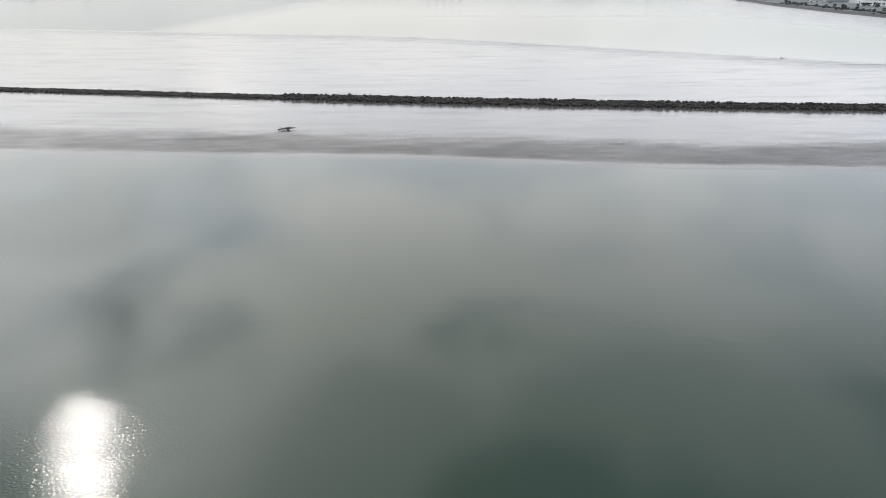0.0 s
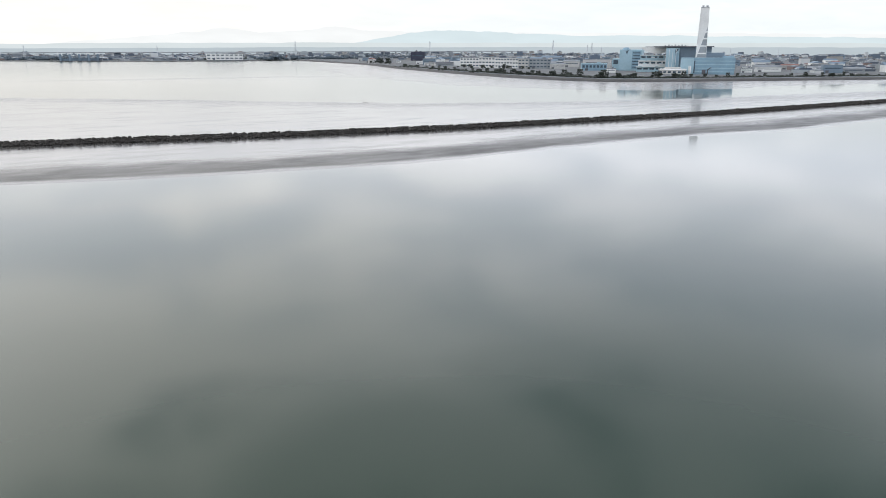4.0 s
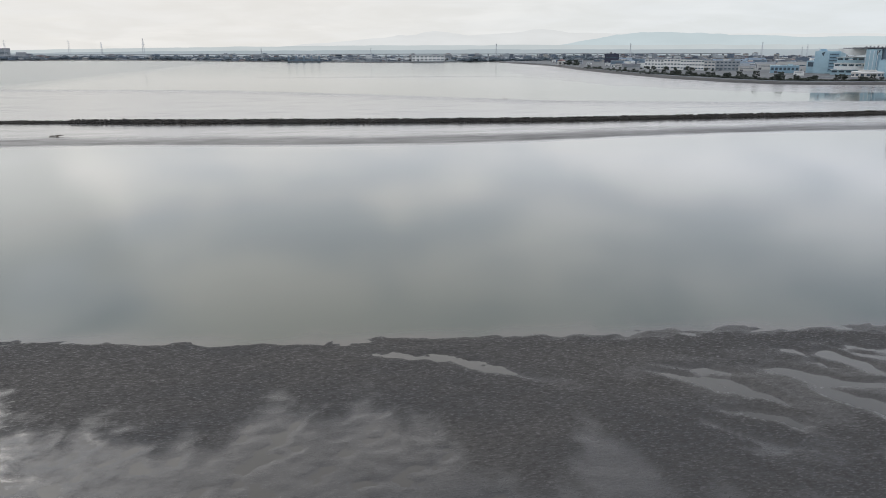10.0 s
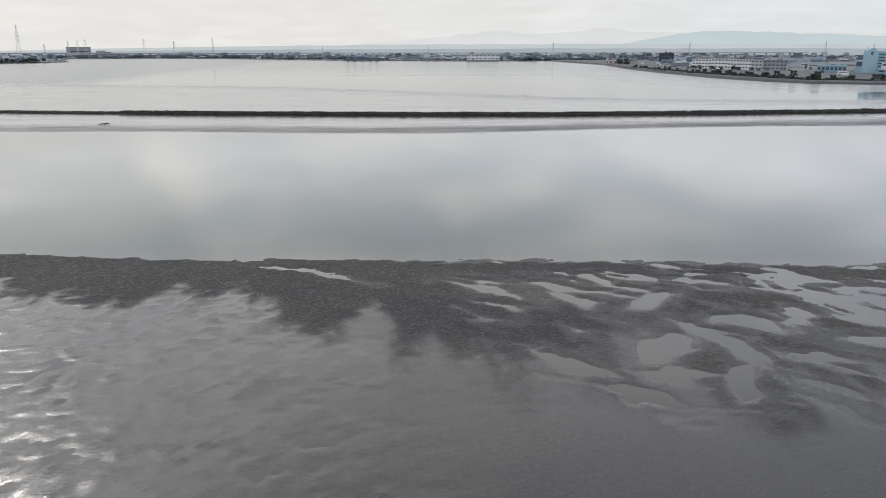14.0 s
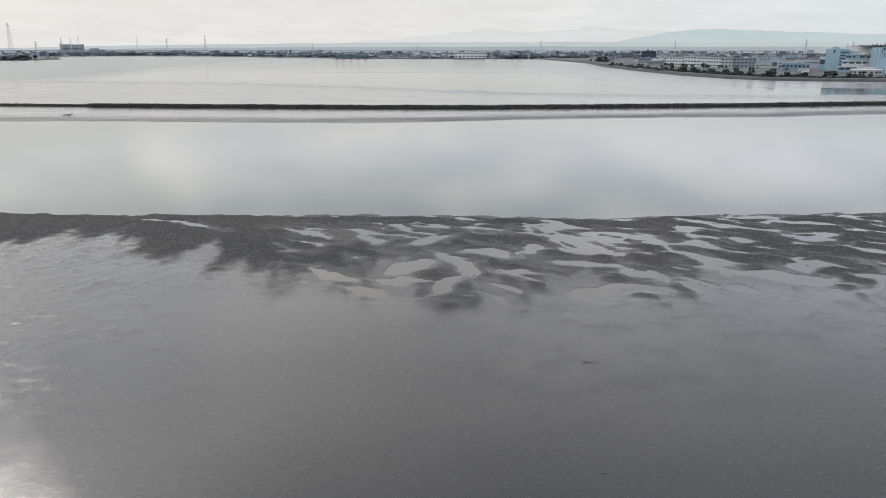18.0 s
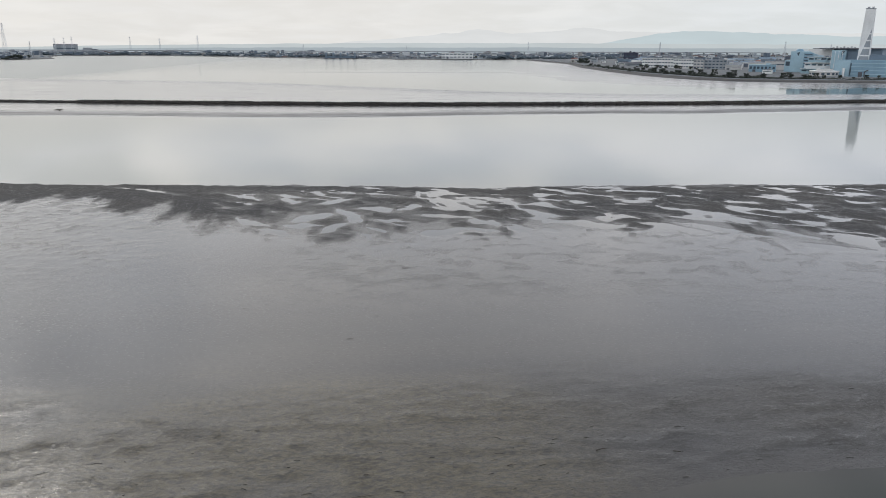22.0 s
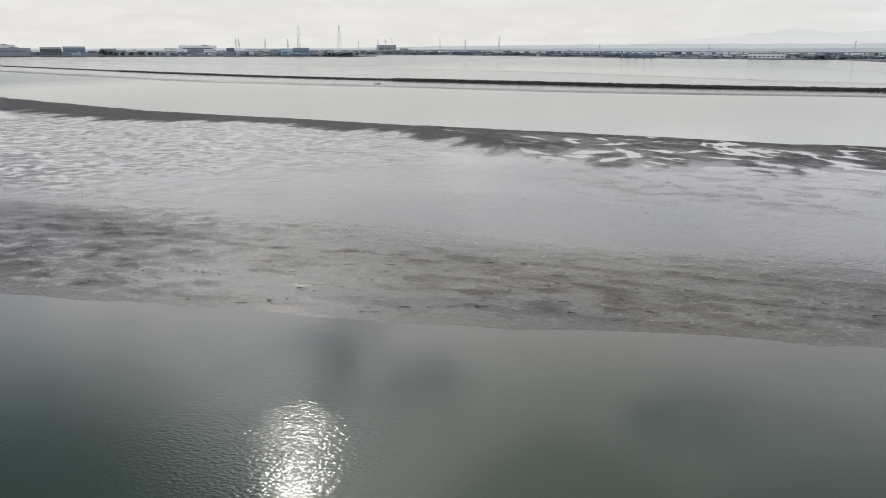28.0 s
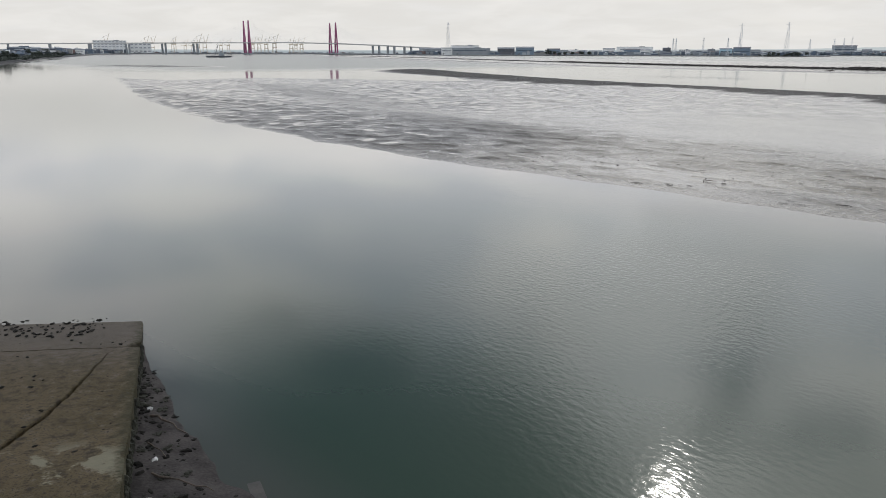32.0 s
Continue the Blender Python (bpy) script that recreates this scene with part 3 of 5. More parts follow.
# ---- land ----
def strip_land(name, line, back, z_top, label, slope=9.0, foot=4.5, bank=None):
    """Raised land behind a shore line (left to right as one looks at it), with a sloping seawall and a dark wet foot."""
    pts = [Vector((*p, 0)) for p in line]
    n = len(pts)
    land = thing(name, 0, 0, 0, 0, label, "land", kind="structure")
    inw = []
    for i in range(n):
        d = (pts[min(i + 1, n - 1)] - pts[max(i - 1, 0)]).normalized()
        inw.append(Vector((-d.y, d.x, 0)))
    rows = [[(p + w * o + Vector((0, 0, h))) for p, w in zip(pts, inw)] for o, h in ((-6, -0.6), (foot * 0.4, 1.3), (foot, 1.9), (slope + foot, z_top), (slope + foot + 4, z_top), (slope + foot + 4.02, z_top + 0.9), (slope + foot + 4.8, z_top + 0.9), (slope + foot + 4.82, z_top))]
    for nm, lo, hi, mat in (("wall_foot", 0, 2, WALLDARK), ("wall_slope", 2, 4, bank or SEAWALL), ("parapet", 4, 7, GREYW)):
        g = Geo()
        g.v = [tuple(p) for r in rows[lo:hi + 1] for p in r]
        g.f = [(j * n + i, j * n + i + 1, (j + 1) * n + i + 1, (j + 1) * n + i) for j in range(hi - lo) for i in range(n - 1)]
        part(nm, g, mat, land)
    g = Geo()
    g.add(rows[-1] + [Vector((*p, z_top)) for p in back], [tuple(range(n + len(back)))])
    part("top", g, LAND, land)
    return land


strip_land("headland", [(690, 2300), (680, 1900), (674, 1620), (650, 1480), (612, 1290), (585, 1030), (575, 830), (588, 710), (615, 650), (670, 622), (727, 604), (820, 578), (976, 540), (1500, 430), (2600, 220)], [(4600, 220), (4600, 2300)], 3.0, "built-up headland behind a dark sloping stone seawall", bank=DARKWALL)
strip_land("far_shore", [(-2250, 1270), (-1930, 1340), (-1740, 1440), (-1549, 1610), (-1224, 1860), (-859, 2117), (-845, 2250), (-1000, 2600), (-1120, 2960), (-900, 3120), (-560, 3000), (-300, 2720), (51, 2445), (269, 2290), (480, 2270), (700, 2330), (1500, 2420)], [(1500, 4700), (-4600, 4700), (-2400, 1270)], 2.6, "low built-up shore on the far side of the estuary", slope=5, bank=GRASSY)
strip_land("far_plain", [(700, 3000), (1600, 2900), (4600, 2700)], [(4600, 4700), (700, 4700)], 2.5, "low plain behind the river mouth", bank=GRASSY)
strip_land("river_bank", [(2000, -720), (300, -335), (150, -292), (110, -276), (-300, -203), (-484, -165), (-720, -98), (-1077, 15), (-1500, 160), (-1990, 328), (-2300, 470), (-2480, 560), (-2640, 660)], [(-4600, 560), (-4600, -2600), (2000, -2600)], 3.2, "river bank with a low dark seawall", bank=GRASSY)
strip_land("harbour_shore", [(-2650, 650), (-2560, 900), (-2600, 1150), (-2680, 1700), (-2900, 2000)], [(-4600, 2000), (-4600, 500)], 3.0, "far harbour shore under the bridge", bank=GRASSY)


def hills(name, dist, az0, az1, crest, mat, label, seed):
    """A ridge far behind the town, as a strip round the place."""
    n = 700
    g = Geo()
    for i in range(n + 1):
        a = az0 + (az1 - az0) * i / n
        h = float(crest(a)) * (0.92 + 0.16 * float(fbm(np.array(a / 1.3), np.array(0.5), seed, 5)))
        x, y = 100 + dist * math.sin(radians(a)), -150 + dist * math.cos(radians(a))
        for k, (back, z) in enumerate(((0, -2), (60, h * 0.72), (140, h))):
            g.v.append((x + back * math.sin(radians(a)), y + back * math.cos(radians(a)), z))
        if i:
            for k in range(2):
                g.f.append((3 * i - 3 + k, 3 * i + k, 3 * i + k + 1, 3 * i - 2 + k))
    solid(name, g, mat, label, "hills", kind="structure", soft=True)


hills("backdrop_near_hill", 4450, 14, 64, along([(14, 30), (17.5, 48), (20, 84), (23, 124), (26, 140), (29, 134), (32, 118), (36, 108), (42, 106), (50, 98), (58, 84), (64, 60)]), HILL_NEAR, "long wooded hill painted pale for haze", 5)
hills("backdrop_far_range", 4600, -14, 70, along([(-16, 8), (-8, 30), (-2, 62), (3, 96), (6, 118), (9.5, 150), (12, 130), (15, 142), (17.5, 162), (20, 142), (24, 136), (40, 124), (70, 100)]), HILL_FAR, "distant mountain range painted to fade into haze", 8)
hills("backdrop_lowland", 4350, -100, 75, along([(-100, 20), (-45, 22), (-25, 32), (-12, 52), (0, 62), (12, 68), (30, 66), (75, 58)]), HAZE_LAND, "lowland along the horizon with haze painted in", 9)
hills("backdrop_tree_line", 4200, -100, 75, along([(-100, 14), (-45, 16), (-25, 22), (-12, 33), (0, 38), (12, 41), (30, 42), (75, 38)]), HAZE_TREES, "tree line and roofs along the horizon, painted hazy blue-grey", 19)


# ---- kinds of things ----
def building(x, y, z, turn, w, h, wall, label, d=0.0, roof=None, pitched=False, rows=0, cols=0, group="", name="building", pane=None):
    """A block with its front (towards local -y) through (x, y), a roof, and windows in rows."""
    d = d or max(10.0, w * 0.45)
    roof = roof or ROOFG
    b = thing(name, x, y, z, turn, label, "building", group)
    part("wall", Geo().box(0, d / 2, -1.5, w, d, h + 1.5), wall, b)
    r = Geo()
    if pitched:
        r.gable(0, d / 2, h, w, d, min(5.0, d * 0.18), 0.6)
    else:
        r.box(0, d / 2, h, w + 0.8, d + 0.8, 0.7)
        r.box(w * 0.2, d * 0.5, h + 0.7, w * 0.16, d * 0.25, 2.2)
    part("roof", r, roof, b)
    if rows:
        ww, wh = w / cols * 0.62, h / rows * 0.36
        me = Geo().box(0, 0, 0, ww, 0.5, wh).mesh("window", pane or GLASSY)
        for i in range(cols):
            for j in range(rows):
                o = part("window", me, pane or GLASSY, b)
                o.location = ((i + 0.5) / cols * w - w / 2, -0.1, (j + 0.42) / rows * h)
    else:
        part("window", Geo().box(0, -0.05, h * 0.55, w * 0.8, 0.4, max(0.8, h * 0.12)), GLASSY, b, "long dark window band")
    part("door", Geo().box(-w * 0.3, -0.08, -0.2, min(5, w * 0.2), 0.4, min(4.5, h * 0.35)), ROOFD, b, "dark loading door")
    return b


def lattice_tower(height, name="transmission_tower"):
    """A tapering steel lattice tower with cross-arms."""
    t = thing(name, 0, 0, 0, 0, "grey steel lattice tower standing behind the shore", "tower", "transmission towers")
    w0, w1 = height * 0.13, height * 0.02
    corners = [(-1, -1), (1, -1), (1, 1), (-1, 1)]
    for a, b in corners:
        part("leg", Geo().beam((a * w0 / 2, b * w0 / 2, -1), (a * w1 / 2, b * w1 / 2, height), 0.5, 0.35), MAST, t)
    g = Geo()
    n = 8
    for k in range(n):
        z0, z1 = height * k / n, height * (k + 1) / n
        a0, a1 = w0 + (w1 - w0) * k / n, w0 + (w1 - w0) * (k + 1) / n
        for i in range(4):
            p, q = corners[i], corners[(i + 1) % 4]
            g.beam((p[0] * a0 / 2, p[1] * a0 / 2, z0), (q[0] * a1 / 2, q[1] * a1 / 2, z1), 0.22)
            g.beam((p[0] * a1 / 2, p[1] * a1 / 2, z1), (q[0] * a1 / 2, q[1] * a1 / 2, z1), 0.22)
    part("bracing", g, MAST, t)
    for k in (0.7, 0.82, 0.93):
        part("crossarm", Geo().beam((-height * 0.09, 0, height * k), (height * 0.09, 0, height * k), 0.35), MAST, t)
    return t


def tree(seed, height, spread):
    """A bare-limbed evergreen with a crown of many small clumps."""
    rng = random.Random(seed)
    t = thing("tree", 0, 0, 0, 0, "dark evergreen tree growing behind the seawall", "tree", "shore trees")
    g = Geo().cyl(0, 0, -0.5, 0.25, height * 0.5, 6, 0.14)
    for k in range(5):
        a = k * 1.26 + rng.random()
        g.beam((0, 0, height * 0.3), (math.cos(a) * spread * 0.35, math.sin(a) * spread * 0.35, height * rng.uniform(0.5, 0.75)), 0.16, 0.06)
    part("trunk", g, BARK, t)
    g = Geo()
    for k in range(46):
        a, q = rng.uniform(0, 6.28), rng.random() ** 0.5
        zz = height * (0.3 + 0.66 * rng.random())
        r = spread / 2 * q * (1.15 - 0.6 * abs(zz / height - 0.55))
        g.rock(math.cos(a) * r, math.sin(a) * r, zz, spread * rng.uniform(0.09, 0.17), rng, 0.8)
    part("crown", g, LEAF, t)
    return t


# ---- stone breakwater ----
rng = random.Random(4)
dyke = thing("breakwater", 130, 279, 0, 0, "long low breakwater of dark piled stones on the mudflat", "breakwater")
loose = Geo()
core = Geo()
xs = np.arange(-1790, 1000, 6.0)
ring = []
for x in xs:
    y = float(DYKE(x))
    h = 1.75 if x > -62 else 1.25
    ring.append([(x - 130, y - 279 + o, z) for o, z in ((-3.4, -0.2), (-1.4, h * 0.86), (1.4, h * 0.86), (3.4, -0.2))])
for r in ring:
    core.v += r
for i in range(len(ring) - 1):
    for k in range(3):
        core.f.append((4 * i + k, 4 * i + 4 + k, 4 * i + 5 + k, 4 * i + 1 + k))
part("core", core, ROCK, dyke, "dark rubble core")
stones = [Geo().rock(0, 0, 0, 1.0, rng).mesh("stone", ROCK) for k in range(8)]
x, made = -430.0, 0
while x < 760:
    h, n = (1.9, 5) if x > -62 else (1.25, 4)
    slope = float(DYKE(x + 1) - DYKE(x))
    for k in range(n):
        o = (k + rng.uniform(0.1, 0.9)) / n * 7.0 - 3.5
        z = h * (1 - abs(o) / 3.9) + rng.uniform(-0.1, 0.25)
        r = rng.uniform(0.55, 1.0) * (1.0 if x > -62 else 0.8)
        px_, py_ = x + rng.uniform(-0.5, 0.5), float(DYKE(x)) + o
        if 96 < x < 166 and made < 290 and o < 2:
            s = part("stone", stones[rng.randrange(8)], ROCK, dyke)
            s.location, s.rotation_euler, s.scale = (px_ - 130, py_ - 279, z), (0, 0, rng.uniform(0, 6.28)), (r, r, r)
            made += 1
        else:
            loose.rock(px_ - 130, py_ - 279, z, r, rng)
    x += 1.15
tagged(part("rubble", loose, ROCK, dyke, "countless dark angular stones"), kind="stuff")

# ---- waste-to-energy plant with its chimney ----
plant = thing("incineration_plant", 833, 745, 3, -45, "large pale blue stepped plant with a curved white canopy", "industrial plant")


def ribbon(name, u0, u1, v, z, h, mat=None, parent=None, label="", deep=0.8):
    """A band on a wall that faces local -y."""
    return part(name, Geo().box((u0 + u1) / 2, v, z, u1 - u0, deep, h), mat or GLASSY, parent or plant, label)


west = part("west_block", Geo().box(-86.5, 185, -1, 36, 70, 35), PALEBLUE, plant, "pale blue panelled block")
ribbon("window_band", -84, -70.5, 149.8, 3, 29, MIDBLUE, west, "darker glazed corner")
for k in range(6):
    ribbon("louvre", -83, -71, 149.5, 5 + 4.6 * k, 1.4, GLASSY, west)
part("roof_drum", Geo().cyl(-96, 170, 33, 8, 4.5, 18, 4), MIDBLUE, west)
part("emblem", Geo().add([(-95, 149.4, 31), (-90, 149.4, 33.5), (-92.5, 149.4, 26)], [(0, 2, 1)]), GLASSY, west)
part("annex", Geo().box(-111, 190, -1, 14, 40, 20), PALEBLUE, plant)
ribbon("annex_window", -116, -108, 169.6, 10, 7)
for k, (z, hh, vv, u0, u1) in enumerate(((-1, 9, 92, -72, -24), (8, 9, 102, -70, -24), (17, 8.5, 112, -68, -22))):
    tr = part("terrace", Geo().box((u0 + u1) / 2, vv + 30, z, u1 - u0, 60, hh), (PALEBLUE, WHITE, PALEBLUE)[k], plant)
    for q in range(5):
        w_ = (u1 - u0) / 5
        ribbon("window", u0 + w_ * q + 1.2, u0 + w_ * (q + 1) - 1.2, vv - 0.1, z + hh * 0.5, 2.6, GLASSY, tr)
    part("ledge", Geo().box((u0 + u1) / 2, vv - 1.2, z + hh - 0.6, u1 - u0 + 2, 3.6, 0.9), WHITE, tr)
for k in range(7):
    bal = part("balcony", Geo().box(-66 + k * 6.2, 88 + (k % 3) * 6, 7 + (k % 4) * 5, 5.2, 5, 0.7), WHITE, plant)
    part("balustrade", Geo().box(-66 + k * 6.2, 85.6 + (k % 3) * 6, 7.7 + (k % 4) * 5, 5.2, 0.3, 1.1), PALEBLUE, bal)
part("tall_block", Geo().box(6, 130, -1, 66, 90, 39), BLUEGREY, plant, "tall blue-grey hall")
part("roof", Geo().box(-2, 128, 38, 88, 98, 1.4), ROOFD, plant, "dark flat roof")
for k in range(7):
    part("roof_vent", Geo().box(-30 + 5 * k, 96, 39.4, 2.4, 2.4, 1.5 + (k % 2)), STEEL, plant)
gl = part("glazed_front", Geo().box(-18, 82, -1, 20, 9, 37.5), PALEBLUE, plant)
for k in range(4):
    ribbon("mullion", -28 + 5 * k, -27.4 + 5 * k, 77.3, 2, 33, WHITE, gl)
ribbon("glazed_strip", -14, -9, 77.4, 3, 26, MIDBLUE, gl)
part("corner_window", Geo().add([(-14, 77.0, 35.5), (-9, 77.0, 35.5), (-14, 77.0, 28), (-14, 77.6, 35.5), (-9, 77.6, 35.5), (-14, 77.6, 28)], [(0, 2, 1), (3, 4, 5), (0, 1, 4, 3), (1, 2, 5, 4), (2, 0, 3, 5)]), GLASSY, gl)
g = Geo()
n = 18
lens = [(-68 + 54 * i / n, 37.8) for i in range(n + 1)] + [(-14 - 54 * i / n, 37.8 - 10 * math.sin(math.pi * i / n) ** 0.75) for i in range(1, n)]
m = len(lens)
g.add([(u, 100, z) for u, z in lens] + [(u, 134, z) for u, z in lens], [tuple(range(m)), tuple(reversed(range(m, 2 * m)))] + [(i, m + i, m + (i + 1) % m, (i + 1) % m) for i in range(m)])
part("canopy", g, WHITE, plant, "white boat-shaped canopy")
part("canopy_roof", Geo().box(-36, 118, 37.9, 50, 30, 1.0), ROOFD, plant, "dark roof on the canopy")
east = part("east_block", Geo().box(33, 16, -1, 74, 32, 24), MIDBLUE, plant, "long blue panelled hall")
for k in range(4):
    ribbon("panel_band", -4, 70, -0.2, 3.2 + 5 * k, 1.0, PALEBLUE, east, "pale horizontal band")
ribbon("pale_front", -4, 14, -0.6, -1, 23.4, PALEBLUE, east)
ribbon("tall_window", 14.5, 16.0, -0.5, 2, 17, GLASSY, east)
ribbon("service_door", 26, 31, -0.7, -0.5, 7, ROOFD, east)
part("duct", Geo().beam((34, -2, -0.5), (34, -2, 7), 1.2).beam((34, -2, 7), (38, -0.4, 9.5), 1.2), ROOFD, east)
part("upper_east_block", Geo().box(38, 56, -1, 36, 36, 31), BLUEGREY, plant)
part("east_step", Geo().box(62, 52, -1, 16, 40, 26), MIDBLUE, plant)
pav = part("pavilion", Geo().cyl(-14, -22, -1, 19, 8.2, 28), CREAM, plant, "low cream curved pavilion")
part("pavilion_roof", Geo().cyl(-14, -22, 7.2, 20, 0.8, 28, 19), WHITE, pav)
part("pavilion_drum", Geo().cyl(-14, -22, 8.0, 11, 2.2, 24), CREAM, pav)
for k in range(8):
    a = radians(-165 + 21 * k)
    part("pavilion_window", Geo().box(-14 + 18.9 * math.cos(a), -22 + 18.9 * math.sin(a), 2.6, 4, 0.6, 2.6, a + math.pi / 2), GLASSY, pav)
part("column", Geo().cyl(9, -12, -1, 1.8, 13, 12), WHITE, plant)
part("forecourt_wall", Geo().box(-20, -52, -0.5, 110, 1.0, 2.0), GREYW, plant)
stair = thing("sea_steps", 735, 618, 0, -15, "dark concrete steps down the seawall", "steps")
for k in range(6):
    part("step", Geo().box(0, 3 + 1.8 * k, -0.4, 9, 1.8, 1.0 + 0.5 * k), WALLDARK, stair)
part("platform", Geo().box(-2, 1.0, -0.6, 16, 3.5, 2.0), WALLDARK, stair)

chimney = thing("chimney", 876, 755, 3, -45, "tall tapered white chimney with a dark stepped inlay", "chimney")
part("shaft", Geo().box(0, 0, -2, 16.0, 11, 96, 0, 0.74), WHITE, chimney)
part("rim", Geo().box(0, 0, 93.6, 12.2, 8.6, 0.9), GREYW, chimney)
for k in (-1, 1):
    part("flue", Geo().cyl(k * 2.8, 0, 94, 1.5, 2.6, 12), STEEL, chimney)


def shaft_half(z):
    return 8.0 * (1 - 0.26 * (z + 2) / 96)


for z0, z1 in ((20, 28), (30, 38.5), (40.5, 49), (51, 58.5), (60.5, 66)):
    r0, r1 = shaft_half(z0) - 0.5, shaft_half(z1) - 0.5
    l0, l1 = r0 - 14.0 * (66 - z0) / 46 - 0.2, r1 - 14.0 * (66 - z1) / 46 - 0.2
    f0, f1 = -5.5 * (1 - 0.26 * (z0 + 2) / 96), -5.5 * (1 - 0.26 * (z1 + 2) / 96)
    g = Geo().add([(l0, f0 - 0.25, z0), (r0, f0 - 0.25, z0), (r1, f1 - 0.25, z1), (l1, f1 - 0.25, z1), (l0, f0 + 0.3, z0), (r0, f0 + 0.3, z0), (r1, f1 + 0.3, z1), (l1, f1 + 0.3, z1)], [(0, 1, 2, 3), (0, 4, 5, 1), (1, 5, 6, 2), (2, 6, 7, 3), (3, 7, 4, 0)])
    part("inlay", g, GREYW, chimney, "dark grey inlaid panel")

# ---- headland buildings ----
FRONT = "white shore factory"
building(736, 1215, 3, -53, 40, 18, WHITE, "white three-storey factory building behind the seawall", rows=3, cols=6, group=FRONT)
building(754, 1178, 3, -60, 36, 19, WHITE, "white factory building with rows of windows", rows=3, cols=5, group=FRONT)
building(770, 1132, 3, -66, 52, 18, WHITE, "long white factory building with rows of windows", rows=3, cols=8, group=FRONT)
building(784, 1096, 3, -30, 19, 17, CREAM, "cream office block between white factory buildings", rows=3, cols=3)
building(810, 1080, 3, -30, 40, 17, GREYW, "grey factory building with rows of windows", rows=3, cols=6, group=FRONT)
building(826, 941, 3, -32, 42, 11, MIDBLUE, "low blue hall behind shore trees", roof=PALEBLUE, rows=1, cols=7)
building(834, 1058, 3, -35, 28, 8, CREAM, "low cream warehouse behind the seawall", pitched=True)
building(920, 1132, 3, -36, 31, 11, CREAM, "cream warehouse with a pitched roof", pitched=True)
building(928, 1064, 3, -36, 51, 15, CREAM, "wide cream warehouse behind the blue hall")
building(788, 1552, 3, -25, 22, 6, WHITE, "small white shed near the headland tip")
building(740, 1410, 3, -27, 18, 5, WHITE, "small white shed near the seawall")
building(750, 1349, 3, -26, 37, 5, GREYW, "low grey open shed near the seawall", roof=ROOFD, pitched=True)
building(972, 752, 3, -47, 16, 6, WHITE, "small white house beside the plant")
building(1031, 762, 3, -48, 39, 7, WHITE, "white warehouse beside the plant", pitched=True)
building(1168, 831, 3, -50, 28, 7, CREAM, "warehouse with a rust-red roof", roof=ROOFR, pitched=True)
building(1114, 738, 3, -53, 26, 6, WHITE, "low white workshop behind the seawall", pitched=True)
building(1105, 667, 3, -53, 30, 6, GREYW, "low grey workshop behind the seawall", pitched=True)
building(778, 839, 3, -36, 14, 6, WHITE, "white gatehouse beside the plant")
bb = building(952, 1925, 3, -24, 41, 24, BLACKB, "windowless dark navy block with rooftop dome", roof=BLACKB, d=30)
part("rooftop_dome", Geo().cyl(-3, 12, 23.5, 5, 6, 12, 2.0), ROOFD, bb)

# ---- the far side of the estuary ----
building(469, 2306, 2.6, -8, 109, 19, WHITE, "long white building at the water's edge", d=30, rows=2, cols=8)
gate = thing("floodgate", 64, 2394, 0, 1, "grey concrete floodgate with tall piers in the water", "floodgate")
for k in range(5):
    u = -50 + 25 * k
    part("pier", Geo().box(u, 8, -2, 6, 22, 24), BLUEGREY, gate)
    part("gatehouse", Geo().box(u, 6, 19, 11, 14, 6), WHITE, gate)
    part("base", Geo().box(u, 6, -1, 12, 26, 4), ROOFD, gate)
for k in range(4):
    part("gate_leaf", Geo().box(-37.5 + 25 * k, 8, 3, 19, 3, 7), BLUEGREY, gate)
part("service_bridge", Geo().box(0, 4, 13, 112, 4, 1.6), STEEL, gate)
road = thing("elevated_road", 100, 3260, 0, 0, "long elevated road on concrete piers", "viaduct")
part("deck", Geo().box(0, 0, 19, 4200, 16, 2.6), STEEL, road)
part("barrier", Geo().box(0, -8.2, 21.6, 4200, 0.4, 1.2), GREYW, road)
pier_mesh = Geo().box(0, 0, -2, 5, 8, 21).mesh("pier", GREYW)
for k in range(70):
    part("pier", pier_mesh, GREYW, road).location = (-2070 + 60 * k, 0, 0)
building(-1497, 1756, 2.6, 39, 35, 17, WHITE, "white harbour shed at the water's edge")
building(-1522, 1735, 2.6, 41, 29, 15, GREYW, "grey harbour shed at the water's edge", pitched=True)
building(-1472, 1776, 2.6, 38, 29, 14, GREYW, "grey gabled workshop at the water's edge", pitched=True)
building(-1403, 1829, 2.6, 37, 40, 20, WHITE, "white harbour hall with a pale roof", pitched=True)
building(-1341, 1874, 2.6, 35, 52, 17, BLUEGREY, "blue-grey harbour warehouse with dark roof", roof=ROOFD, pitched=True)
building(-1304, 1899, 2.6, 34, 36, 16, WHITE, "white gabled warehouse by the quay", pitched=True)
building(-1270, 1922, 2.6, 31, 21, 15, CREAM, "cream harbour office with square windows", rows=3, cols=3)
building(-1248, 1936, 2.6, 32, 26, 24, ROOFD, "dark harbour hall beside the quay")
building(-1199, 1966, 2.6, 32, 36, 18, WHITE, "white harbour building with large windows", rows=2, cols=5)
building(-1174, 1981, 2.6, 30, 16, 13, GREYW, "small grey harbour shed")
building(-1088, 2030, 2.6, 29, 38, 21, PALEBLUE, "pale green-blue harbour hall", pitched=True)
building(-1045, 2053, 2.6, 26, 52, 23, BLUEGREY, "large blue-grey harbour hall", roof=ROOFD, pitched=True)
building(-1008, 2071, 2.6, 26, 32, 17, GREYW, "grey gabled shed by the quay", pitched=True)
building(-1550, 1712, 2.6, 41, 45, 18, BLUEGREY, "blue-grey workshop beside dark trees", roof=ROOFD, pitched=True)
